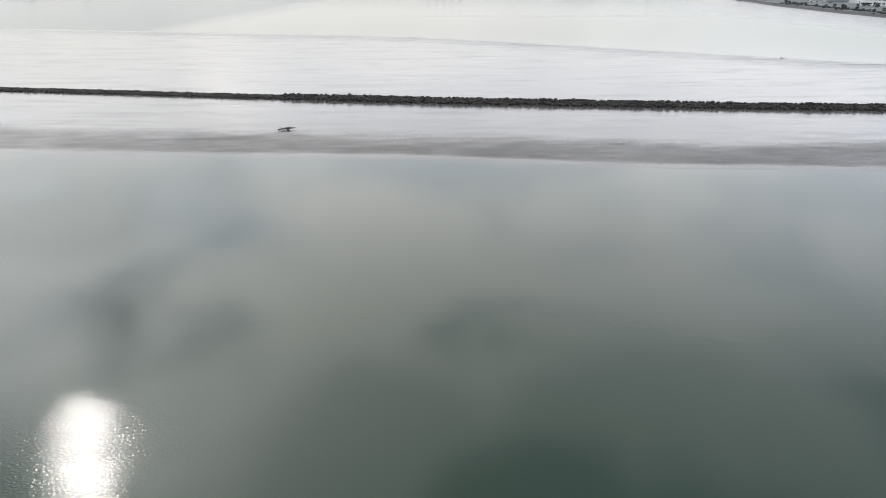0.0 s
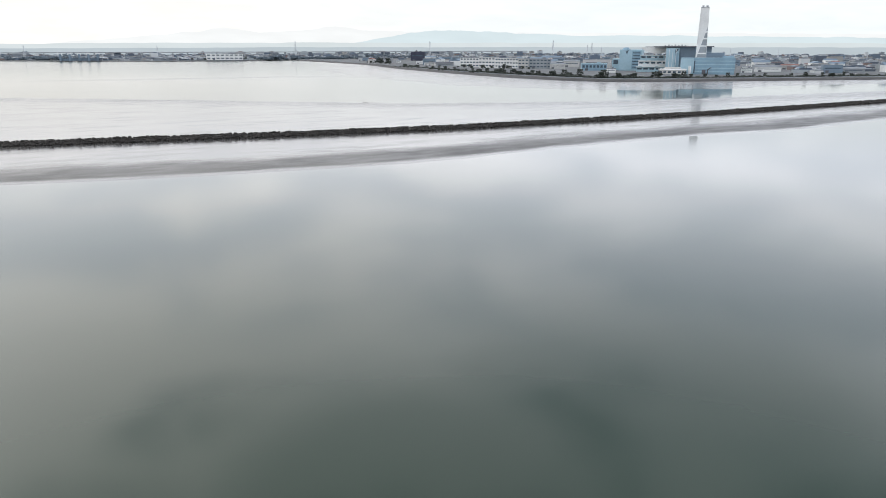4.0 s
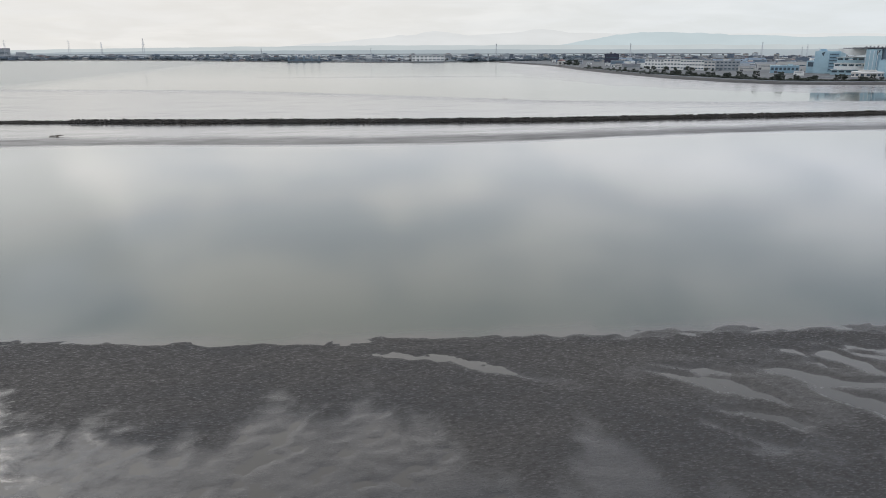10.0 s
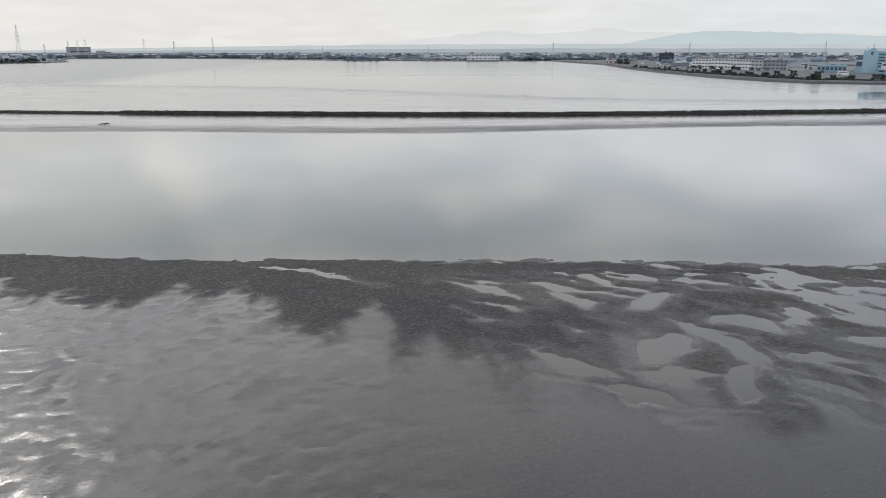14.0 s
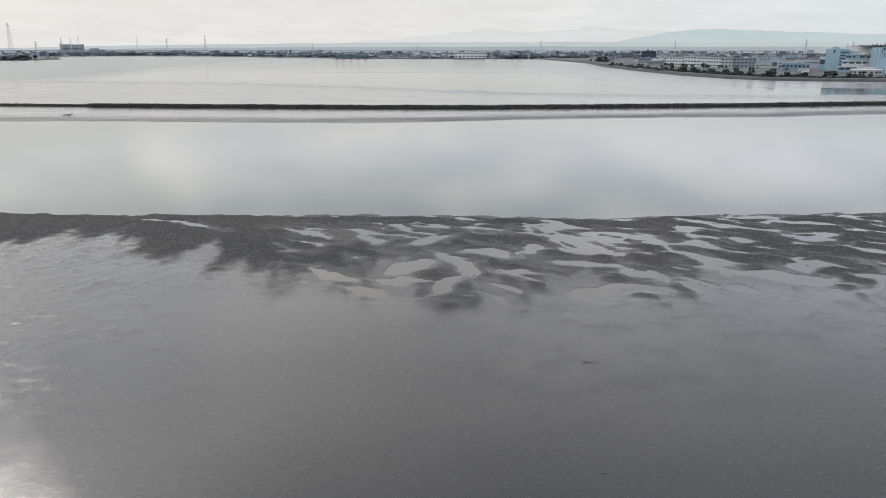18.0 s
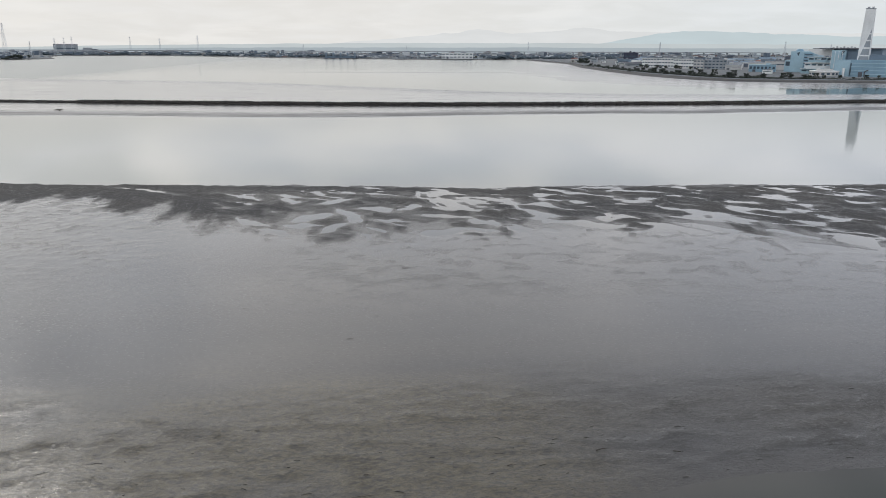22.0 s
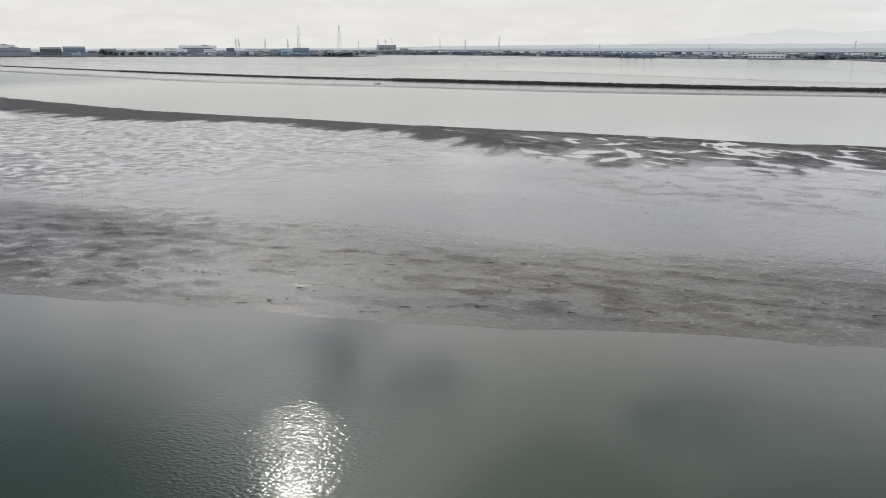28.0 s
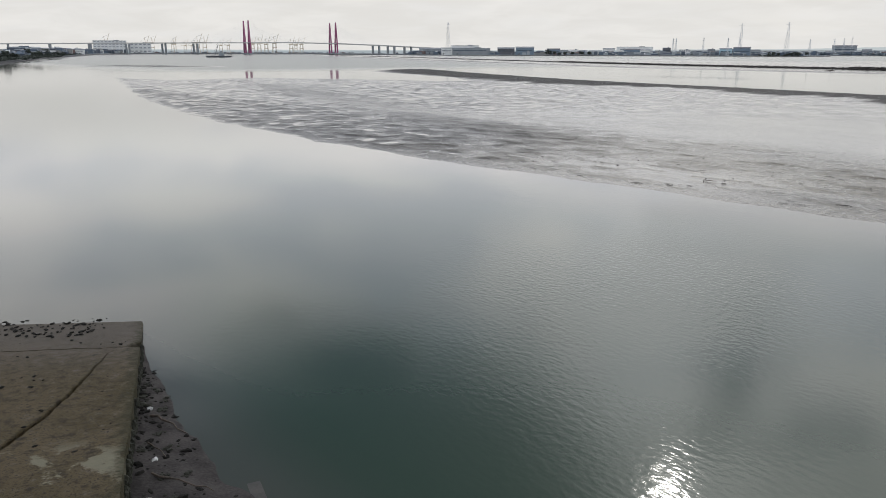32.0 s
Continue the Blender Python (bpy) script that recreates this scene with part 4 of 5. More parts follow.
building(-1127, 2008, 2.6, 29, 23, 20, GREYW, "grey harbour office with square windows", rows=3, cols=4)
building(-1440, 1802, 2.6, 38, 42, 12, CREAM, "low cream harbour shed", pitched=True)
building(-2154, 3061, 2.6, 35, 186, 37, WHITE, "very long pale warehouse behind the harbour", d=50)
building(-1180, 2260, 2.6, 30, 32, 22, GREYW, "grey block behind the harbour")
br = building(-1340, 3649, 2.6, 21, 109, 42, GREYW, "tall grey-brown hall with a pitched roof", d=40, roof=ROOFD, pitched=True)
building(-1250, 3690, 2.6, 21, 43, 26, GREYW, "lower hall beside the tall hall", pitched=True)
building(-1776, 1504, 3, 48, 96, 30, WHITE, "long white warehouse on the harbour shore", d=40)
building(-1724, 1478, 3, 48, 141, 21, GREYW, "long grey warehouse on the harbour shore", d=30)
building(-1754, 1400, 3, 49, 37, 20, WHITE, "white warehouse beside a lattice tower", pitched=True)
building(-1870, 1425, 3, 52, 78, 18, GREYW, "grey sheds on the harbour shore", pitched=True)
building(-1640, 1570, 3, 44, 58, 20, ROOFD, "dark gabled harbour hall", pitched=True)
building(-1590, 1610, 3, 42, 62, 22, BLUEGREY, "blue-grey gabled harbour hall", pitched=True)


big = lattice_tower(102)
big.matrix_basis = pose(-1065, 2078, 2.6, 0, 0, 20)
for x, y, k in ((-939, 2137, 1.02), (-1750, 1402, 1.03)):
    copy_thing(big, pose(x, y, 2.6) @ Matrix.Diagonal((k, k, k, 1)))
small = lattice_tower(58)
small.matrix_basis = pose(-1324, 2113, 2.6)
for x, y, k in ((-1240, 1960, 0.95), (-1267, 2200, 1.05), (-1039, 1950, 0.92), (-1128, 2196, 1.1), (-881, 2170, 0.9), (-919, 2450, 0.95), (-892, 2460, 0.98), (-870, 2470, 1.05), (-745, 2700, 1.1), (-637, 2700, 1.0), (-491, 2675, 1.2), (-92, 2728, 0.8), (316, 2726, 0.75), (816, 2746, 1.05), (1306, 2578, 1.05), (1499, 2021, 1.05), (1436, 1208, 0.62), (1738, 1320, 0.58), (1697, 1043, 0.5), (1615, 1986, 0.78), (1628, 1978, 0.9), (1653, 1957, 0.72)):
    if -950 < x < -450 and y > 2400:
        x, y, k = 100 + 1.28 * (x - 100), 1.28 * (y + 150) - 150, k * 1.28
    copy_thing(small, pose(x, y, 2.6, 0, 0, x % 40) @ Matrix.Diagonal((k, k, k, 1)))

# ---- cable-stayed bridge and harbour ----
PYL_A, PYL_B = Vector((-2462, 1019, 0)), Vector((-2404, 1363, 0))
axis = (PYL_B - PYL_A).normalized()
cross = Vector((axis.y, -axis.x, 0))
bridge = thing("cable_stayed_bridge", *PYL_A, math.degrees(math.atan2(axis.y, axis.x)), "twin cable-stayed road bridge with magenta-red towers", "bridge")
span = (PYL_B - PYL_A).length
for side in (-1, 1):
    o = side * 30
    for u in (0, span):
        tower = Geo()
        for q in (-1, 1):
            tower.beam((u, o + q * 11, -2), (u, o + q * 10, 42), 5.4, 4.6)
            tower.beam((u, o + q * 10, 42), (u, o + q * 1.8, 122), 4.6, 3.0)
        tower.beam((u, o - 10, 38), (u, o + 10, 38), 3.2)
        tw = part("tower", tower, REDSTEEL, bridge, "magenta-red steel tower")
        part("pier_base", Geo().box(u, o, -2, 14, 34, 7), GREYW, tw)
        for k in range(1, 9):
            for d in (-1, 1):
                part("cable", Geo().beam((u, o, 62 + 7 * k), (u + d * (14 + 20 * k), o, 43), 0.16), MAST, tw)
    deck = Geo()
    stations = [(-1100, 30), (-800, 31), (-500, 35), (-180, 39), (0, 41), (span / 2, 43), (span, 41), (span + 180, 36), (span + 420, 27), (span + 700, 17)]
    for (a, za), (b, zb) in zip(stations, stations[1:]):
        deck.add([(a, o - 9, za), (b, o - 9, zb), (b, o + 9, zb), (a, o + 9, za), (a, o - 9, za + 3), (b, o - 9, zb + 3), (b, o + 9, zb + 3), (a, o + 9, za + 3)], [(3, 2, 1, 0), (4, 5, 6, 7), (0, 1, 5, 4), (2, 3, 7, 6), (0, 4, 7, 3), (1, 2, 6, 5)])
    part("deck", deck, CREAM, bridge, "pale road deck")
    for u, z in ((-1020, 30), (-900, 30), (-780, 31), (-660, 33), (-540, 34), (-420, 35), (-300, 37), (-190, 38), (span + 190, 35), (span + 260, 33), (span + 340, 30), (span + 420, 27), (span + 520, 22), (span + 620, 19)):
        part("pier", Geo().box(u, o, -2, 5, 12, z + 2), GREYW, bridge)


OCHRE = plain("pale_ochre_crane_paint", (0.50, 0.42, 0.31), 0.6, vary=0.15, size=0.2)


def harbour_crane(height):
    """A quay crane: portal legs, a long boom and a raised jib."""
    c = thing("harbour_crane", 0, 0, 0, 0, "pale ochre harbour crane with a raised jib", "crane", "harbour cranes")
    for a in (-8, 8):
        for b in (-8, 8):
            part("leg", Geo().beam((a, b, -1), (a * 0.7, b * 0.8, height * 0.52), 1.3, 1.0), OCHRE, c)
    part("portal", Geo().box(0, 0, height * 0.28, 16, 2, 2).box(0, 0, height * 0.5, 15, 14, 3), OCHRE, c)
    part("boom", Geo().beam((-22, 0, height * 0.56), (10, 0, height * 0.56), 1.7), OCHRE, c)
    part("jib", Geo().beam((6, 0, height * 0.56), (19, 0, height), 1.6, 1.0), OCHRE, c)
    part("mast", Geo().beam((2, 0, height * 0.52), (-2, 0, height * 0.84), 1.2), OCHRE, c)
    part("stay", Geo().beam((-2, 0, height * 0.84), (16, 0, height * 0.92), 0.5).beam((-2, 0, height * 0.84), (-20, 0, height * 0.58), 0.5), STEEL, c)
    return c


crane = harbour_crane(74)
crane.matrix_basis = pose(-2900, 640, 3, 0, 0, 60)
for k, (x, y, s, turn) in enumerate(((-2860, 780, 0.95, 70), (-2840, 800, 0.98, 70), (-2800, 870, 0.9, 110), (-2760, 900, 0.75, 70), (-2750, 925, 0.75, 70), (-2780, 960, 1.05, 70), (-2770, 985, 1.05, 70), (-2740, 1040, 0.8, 70), (-2725, 1065, 0.8, 60), (-2740, 1180, 0.95, 75), (-2730, 1205, 1.0, 75), (-2715, 1230, 0.95, 75), (-2700, 1260, 1.08, 75), (-2710, 1345, 0.95, 75), (-2705, 1365, 0.9, 75), (-2700, 1390, 0.95, 75))):
    copy_thing(crane, pose(x, y, 3, 0, 0, turn) @ Matrix.Diagonal((s, s, s, 1)))
building(-2756, 614, 3, 73, 114, 45, WHITE, "white harbour apartment block with rows of windows", d=30, rows=5, cols=9, pane=STEEL)
building(-2800, 740, 3, 72, 77, 38, WHITE, "white harbour warehouse behind the quay", d=30, rows=3, cols=5, pane=STEEL)
building(-1330, 66, 3, 76, 40, 9, WHITE, "white warehouse on the river bank")
building(-645, -152, 3, 79, 10, 8, WHITE, "white river-bank house with a pitched roof", pitched=True)
building(-740, -122, 3, 78, 14, 9, CREAM, "cream river-bank house with a dark roof", pitched=True, roof=ROOFD)
building(-1900, 270, 3, 74, 40, 10, WHITE, "low white shed on the river bank", pitched=True)
ship = thing("work_barge", -1216, 344, 0, 73, "dark work barge with a crane moored in the channel", "barge")
g = Geo().add([(-22, -5, 0), (22, -5, 0), (24, 0, 0), (22, 5, 0), (-22, 5, 0), (-22, -6, 3.2), (24, -6, 3.2), (28, 0, 3.6), (24, 6, 3.2), (-22, 6, 3.2)], [(4, 3, 2, 1, 0), (5, 6, 7, 8, 9), (0, 1, 6, 5), (1, 2, 7, 6), (2, 3, 8, 7), (3, 4, 9, 8), (4, 0, 5, 9)])
part("hull", g, ROOFD, ship)
part("wheelhouse", Geo().box(6, 0, 3.2, 9, 7, 6).box(6, 0, 9.2, 5, 5, 3), GREYW, ship)
part("derrick", Geo().beam((-6, 0, 3), (2, 0, 24), 1.0, 0.6).beam((-12, 0, 3), (2, 0, 24), 0.5), ROOFD, ship)

# ---- towns behind the shores ----
rng = random.Random(11)
kinds = []
for k, (wm, rm, w, d, h, pit) in enumerate(((WHITE, ROOFG, 22, 16, 8, True), (CREAM, ROOFD, 14, 11, 7, True), (GREYW, ROOFG, 34, 20, 9, False), (WHITE, BLUEGREY, 42, 24, 10, True), (CREAM, ROOFR, 18, 14, 8, True), (BLUEGREY, ROOFG, 30, 18, 12, False), (GREYW, ROOFD, 16, 12, 10, False))):
    kinds.append((wm, rm, w, d, h, pit, ("white gabled workshop", "small cream house with a dark roof", "grey flat-roofed warehouse", "white warehouse with a blue-grey roof", "cream house with a rust-red roof", "blue-grey industrial hall", "small grey office block")[k]))
models = []
for wm, rm, w, d, h, pit, label in kinds:
    b = building(1000 + 30 * len(models), 1500, 3, -40, w, h, wm, label + " in the town", d=d, roof=rm, pitched=pit, group="town buildings", name="house")
    models.append(b)


def town(n, x0, x1, y0, y1, z, turn, keep):
    done = 0
    while done < n:
        x, y = rng.uniform(x0, x1), rng.uniform(y0, y1)
        if not keep(x, y):
            continue
        s = rng.uniform(0.45, 1.0)
        copy_thing(models[rng.randrange(len(models))], pose(x, y, z, 0, 0, turn + rng.choice((0, 0, 90, 8))) @ Matrix.Diagonal((s, s, s * rng.uniform(0.8, 1.3), 1)))
        done += 1


def off_plant(x, y):
    u, v = (x - 833) * 0.7071 - (y - 745) * 0.7071, (x - 833) * 0.7071 + (y - 745) * 0.7071
    return not (-140 < u < 95 and -70 < v < 240) and x > 690 and v > 10 and not (700 < x < 900 and 890 < y < 1330)


town(215, 700, 1900, 560, 1800, 3, -42, lambda x, y: off_plant(x, y) and y > 650 - 0.22 * (x - 727))
town(70, 800, 2600, 1300, 2250, 3, -20, lambda x, y: off_plant(x, y) and (abs(x - 952) > 70 or abs(y - 1925) > 70))


def town_material():
    m, t, b = material("hazed_town_paint")
    r = t.nodes.new("ShaderNodeNewGeometry").outputs["Random Per Island"]
    ramp_ = t.nodes.new("ShaderNodeValToRGB")
    ramp_.color_ramp.interpolation = "CONSTANT"
    # wall paints, the darker ones pushed to blue to paint in distance haze
    cols = ((0.0, (0.50, 0.52, 0.53)), (0.16, (0.20, 0.225, 0.25)), (0.36, (0.10, 0.135, 0.18)), (0.55, (0.28, 0.28, 0.27)), (0.67, (0.08, 0.10, 0.13)), (0.85, (0.36, 0.40, 0.43)), (0.94, (0.17, 0.12, 0.11)))
    for k, (q, c_) in enumerate(cols):
        e = ramp_.color_ramp.elements[k] if k < 2 else ramp_.color_ramp.elements.new(q)
        e.position, e.color = q, (*c_, 1)
    link(t, r, ramp_.inputs[0])
    link(t, ramp_.outputs[0], b.inputs["Base Color"])
    b.inputs["Roughness"].default_value = 0.7
    return m


def distant_town(name, n, x0, x1, y0, y1, z, turn, keep, label, k=1.0):
    """Houses and sheds too small and too many to tell apart."""
    g = Geo()
    done = 0
    while done < n:
        x, y = rng.uniform(x0, x1), rng.uniform(y0, y1)
        if not keep(x, y):
            continue
        w, d, h = rng.uniform(9, 38) * k, rng.uniform(8, 18) * k, (rng.uniform(4, 9) + (rng.random() < 0.04) * 10) * k
        q = radians(turn + rng.choice((0, 90, 0, 12)))
        g.box(x, y, z - 1, w, d, h, q)
        g.box(x, y, z - 1 + h, w * 1.04, d * 1.04, 0.5, q).box(x + w * 0.1, y, z - 0.5 + h, w * 0.5, d * 0.5, rng.uniform(0.8, 2.6), q)
        done += 1
    tagged(new(name, g.mesh(name, TOWN)), label, "town", kind="stuff")


TOWN = town_material()
distant_town("headland_town", 520, 760, 3200, 560, 2300, 3, -35, lambda x, y: off_plant(x, y) and x > 960 and y > 650 - 0.22 * (x - 727), "countless low houses and sheds of the headland town")
distant_town("estuary_town", 600, -900, 1500, 2420, 2720, 2.6, 0, lambda x, y: x > -280 and y > 2480 - 0.9 * min(x - 50, 0), "low houses and sheds along the far estuary shore", 0.62)
distant_town("plain_town", 1300, -1800, 3000, 2900, 3900, 2.6, 0, lambda x, y: x > -280 or y > 3180, "countless far houses on the hazy plain", 1.15)
distant_town("harbour_town", 260, -2300, -950, 1500, 2500, 2.6, 35, lambda x, y: y > 1870 + 0.72 * (x + 1224) + 40 and (x + 912) ** 2 + (y - 2528) ** 2 > 8000, "low sheds behind the harbour shore", 0.62)
distant_town("quay_town", 150, -3300, -2700, 500, 1900, 3, 75, lambda x, y: True, "low quay sheds and containers under the bridge", 0.62)
distant_town("bank_town", 160, -1900, -560, -160, 330, 3.2, 75, lambda x, y: y < BANKLINE(x) - 34 and y > BANKLINE(x) - 260, "low houses along the river bank")

def shore_sheds(name, n, line, near_, far_, z, lo, hi, label):
    """A crowd of sheds packed behind a shore line."""
    g = Geo()
    for k in range(n):
        q = rng.random() * (len(line) - 1)
        i = min(int(q), len(line) - 2)
        a, b = Vector((*line[i], 0)), Vector((*line[i + 1], 0))
        d = (b - a).normalized()
        o = near_ + (far_ - near_) * rng.random() ** 1.4
        p = a + (b - a) * (q - i) + Vector((-d.y, d.x, 0)) * o
        w, dd, h = rng.uniform(8, 30), rng.uniform(8, 16), rng.uniform(lo, hi)
        t_ = math.atan2(d.y, d.x) + rng.choice((0, 0, 0.2, 1.57))
        g.box(p.x, p.y, z - 1, w, dd, h + 1, t_)
        g.box(p.x, p.y, z + h, w * 1.05, dd * 1.08, 0.4, t_).box(p.x, p.y, z + h + 0.4, w * 1.0, dd * 0.5, rng.uniform(0.6, 2.0), t_, 0.7)
    tagged(new(name, g.mesh(name, TOWN)), label, "sheds", kind="stuff")


shore_sheds("harbour_sheds", 620, [(-1930, 1340), (-1740, 1440), (-1549, 1610), (-1224, 1860), (-859, 2117)], 28, 230, 2.6, 4, 12, "crowded dark and white sheds along the harbour shore")
shore_sheds("river_sheds", 190, [(-2640, 660), (-2300, 470), (-1990, 328), (-1500, 160), (-1200, 60)], -75, -24, 3.2, 5, 14, "dark and white sheds and stores along the lower river bank")
shore_sheds("inlet_sheds", 170, [(-1350, 2250), (-1240, 2960), (-900, 3180), (-540, 3060)], 0, 220, 2.6, 7, 15, "taller sheds and warehouses round the harbour inlet")
shore_sheds("estuary_sheds", 420, [(-1120, 2960), (-900, 3120), (-560, 3000), (-300, 2720), (51, 2445), (269, 2290), (700, 2330), (1500, 2420)], 30, 260, 2.6, 3, 8, "low sheds and warehouses behind the far levee")
shore_sheds("bank_sheds", 150, [(-600, -140), (-720, -98), (-1077, 15), (-1500, 160), (-1990, 328)][::-1], -62, -24, 3.2, 3, 7, "low houses and sheds along the river bank")

# ---- trees ----
trees = [tree(s, h, w) for s, h, w in ((1, 8, 7), (2, 10, 8), (3, 6.5, 7))]
for t_, (x, y) in zip(trees, ((640, 690), (652, 700), (660, 680))):
    t_.matrix_basis = pose(x, y, 3)


def row_of_trees(n, a, b, width, z, lo=0.7, hi=1.2):
    for k in range(n):
        q = (k + rng.random()) / n
        s = rng.uniform(lo, hi)
        copy_thing(trees[rng.randrange(3)], pose(a[0] + (b[0] - a[0]) * q + rng.uniform(-width, width), a[1] + (b[1] - a[1]) * q + rng.uniform(-width, width), z, 0, 0, rng.uniform(0, 360)) @ Matrix.Diagonal((s, s, s, 1)))


row_of_trees(34, (610, 930), (640, 690), 9, 3, 0.4, 1.05)
row_of_trees(20, (640, 690), (745, 640), 8, 3, 0.4, 0.9)
row_of_trees(24, (760, 632), (1100, 552), 6, 3, 0.35, 0.7)
row_of_trees(26, (645, 1340), (608, 930), 12, 3, 0.3, 0.8)
row_of_trees(16, (700, 1200), (745, 1010), 12, 3, 0.5, 1.0)
row_of_trees(18, (690, 1520), (705, 1680), 14, 3, 0.5, 1.4)
row_of_trees(20, (-560, -150), (-780, -88), 6, 3.2, 0.45, 0.8)
row_of_trees(16, (-800, -70), (-1150, 50), 8, 3.2, 0.5, 0.95)
row_of_trees(22, (-1120, -2), (-1700, 195), 5, 3.2, 0.7, 1.2)
row_of_trees(14, (1100, 552), (1700, 425), 8, 3, 0.4, 0.8)
row_of_trees(10, (-1530, 1640), (-1400, 1740), 8, 2.6, 1.2, 1.8)
row_of_trees(10, (-960, 2060), (-870, 2120), 8, 2.6, 1.2, 1.8)
row_of_trees(12, (330, 2310), (680, 2350), 6, 2.6, 0.6, 1.1)


def scrub(n, a, b, width, z, high, label, leaf=LEAF):
    """A belt of low dark bushes, each a heap of leaf clumps."""
    g = Geo()
    for k in range(n):
        q = rng.random()
        x, y = a[0] + (b[0] - a[0]) * q + rng.gauss(0, width), a[1] + (b[1] - a[1]) * q + rng.gauss(0, width)
        s = high * rng.uniform(0.4, 1.1) * (0.45 + 0.9 * float(value_noise(np.array(x / 17), np.array(y / 17), 8)))
        for i in range(rng.randrange(2, 5)):
            g.rock(x + rng.gauss(0, s * 0.6), y + rng.gauss(0, s * 0.6), z + s * rng.uniform(0.15, 0.6), s * rng.uniform(0.35, 0.7), rng, 0.7)
    tagged(new("shrubs", g.mesh("shrubs", leaf)), label, "shrubs", kind="stuff")


scrub(420, (606, 960), (640, 690), 5, 3, 3.4, "belt of low dark shrubs behind the headland seawall")
scrub(300, (640, 690), (760, 632), 4, 3, 3.2, "dark shrubs in front of the pale blue plant")
scrub(420, (760, 632), (1150, 540), 4, 3, 2.8, "low dark hedge along the shore road")
scrub(260, (645, 1340), (608, 940), 8, 3, 3.0, "dark scrub beside the white factory")
scrub(220, (-540, -155), (-1150, 50), 5, 3.2, 3.0, "dark scrub along the river bank")
for a_, b_, n_ in (((-480, -184), (-725, -117), 150), ((-725, -117), (-1080, -4), 190), ((-1080, -4), (-1500, 140), 170), ((-1500, 140), (-2000, 308), 130)):
    scrub(n_, a_, b_, 3.5, 3.2, 3.2, "dark hedge and thicket on top of the river bank")
# foliage lightened to blue-grey: the haze is put into its colour
FAR_LEAF = plain("haze_tinted_far_foliage", (0.075, 0.10, 0.12), 0.9, vary=0.3, size=0.05)
for a_, b_, n_ in (((-1180, 3010), (-900, 3190), 120), ((-900, 3190), (-540, 3070), 130), ((-540, 3070), (-280, 2790), 130), ((-280, 2790), (51, 2520), 110), ((560, 2330), (1200, 2440), 140)):
    scrub(n_, a_, b_, 22, 2.6, 15, "belt of trees behind the far levee, tinted for haze", FAR_LEAF)
scrub(160, (-1600, 1690), (-880, 2110), 5, 2.6, 4.5, "dark shrubs among the harbour sheds")

# ---- driftwood and the wreck on the flats ----
drift = thing("driftwood", -47, 240, 0.05, 10, "dark tangled driftwood stranded on the mudflat", "driftwood")
part("log", Geo().beam((-3.4, -0.1, 0.25), (-0.4, 0.2, 0.42), 0.3, 0.42).beam((-0.4, 0.2, 0.42), (2.8, 0.7, 0.62), 0.42, 0.16), WOOD, drift)
part("root", Geo().rock(0.2, 0.2, 0.45, 0.75, rng, 0.8), WOOD, drift)
for k in range(16):
    a = rng.uniform(0, 6.28)
    o = Vector((rng.uniform(-1.4, 1.6), rng.uniform(-0.2, 0.5), 0.35))
    mid = o + Vector((math.cos(a) * 0.9, math.sin(a) * 0.6, rng.uniform(0.05, 0.55)))
    tip = mid + Vector((math.cos(a + 0.5) * rng.uniform(0.5, 1.6), math.sin(a + 0.5) * 0.8, rng.uniform(-0.3, 0.4)))
    tip.z = max(tip.z, 0.08)
    part("branch", Geo().beam(o, mid, 0.16, 0.10).beam(mid, tip, 0.10, 0.04), WOOD, drift)
wreck = thing("stranded_stake", 233, 463, 0.0, 20, "leaning dark stake with debris on the wet flat", "stake")
part("stake", Geo().beam((0, 0, -0.4), (-2.2, 0, 2.2), 0.2, 0.1), WOOD, wreck)
part("debris", Geo().beam((-1.5, 0, 0.1), (3.5, 0.5, 0.2), 0.3, 0.15), WOOD, wreck)

# ---- bars and islets ----
def bar(name, cx, cy, turn, length, width, height, label):
    """A low bank of mud that just breaks the water."""
    u, v = np.meshgrid(np.linspace(-1.1, 1.1, 90), np.linspace(-1.2, 1.2, 26))
    r = np.sqrt(u ** 2 + v ** 2) + 0.35 * (fbm(u * 4, v * 2, cx, 3) - 0.5)
    h = height * np.clip(1 - r, -0.4, 1) + 0.03 * (fbm(u * 16, v * 6, 7, 3) - 0.5)
    c, s = math.cos(radians(turn)), math.sin(radians(turn))
    x, y = cx + u * length / 2 * c - v * width / 2 * s, cy + u * length / 2 * s + v * width / 2 * c
    tagged(sheet(name, x, y, h, MUD_FAR, {"wet": wetness(x, y, h, h * 0)}), label, "mudbank", kind="structure")


bar("mudbank_islet", -440, -68, 48, 130, 34, 0.7, "low dark mud islet in the river channel")
bar("mudbank_far", 250, 985, -2, 520, 70, 0.10, "thin wet mudbank far out in the estuary")
bar("mudbank_far_east", 480, 760, -62, 420, 60, 0.10, "thin wet mudbank before the headland")
bar("mudbank_west", -700, 760, -24, 620, 60, 0.14, "thin wet mudbank behind the breakwater")

MUDLINE = [(690, 2000), (674, 1620), (650, 1480), (612, 1290), (585, 1030), (575, 830), (588, 710), (615, 650), (670, 622), (727, 604), (820, 578), (976, 540), (1300, 470)]
MUDWIDE = [60, 80, 150, 200, 200, 210, 220, 220, 190, 150, 120, 100, 60]
q = np.linspace(0, len(MUDLINE) - 1, 420)
lx, ly = (np.interp(q, range(len(MUDLINE)), [p[k] for p in MUDLINE]) for k in (0, 1))
tx, ty = np.gradient(lx), np.gradient(ly)
tl = np.hypot(tx, ty)
V, Q = np.meshgrid(np.linspace(-0.08, 1, 24), q, indexing="ij")
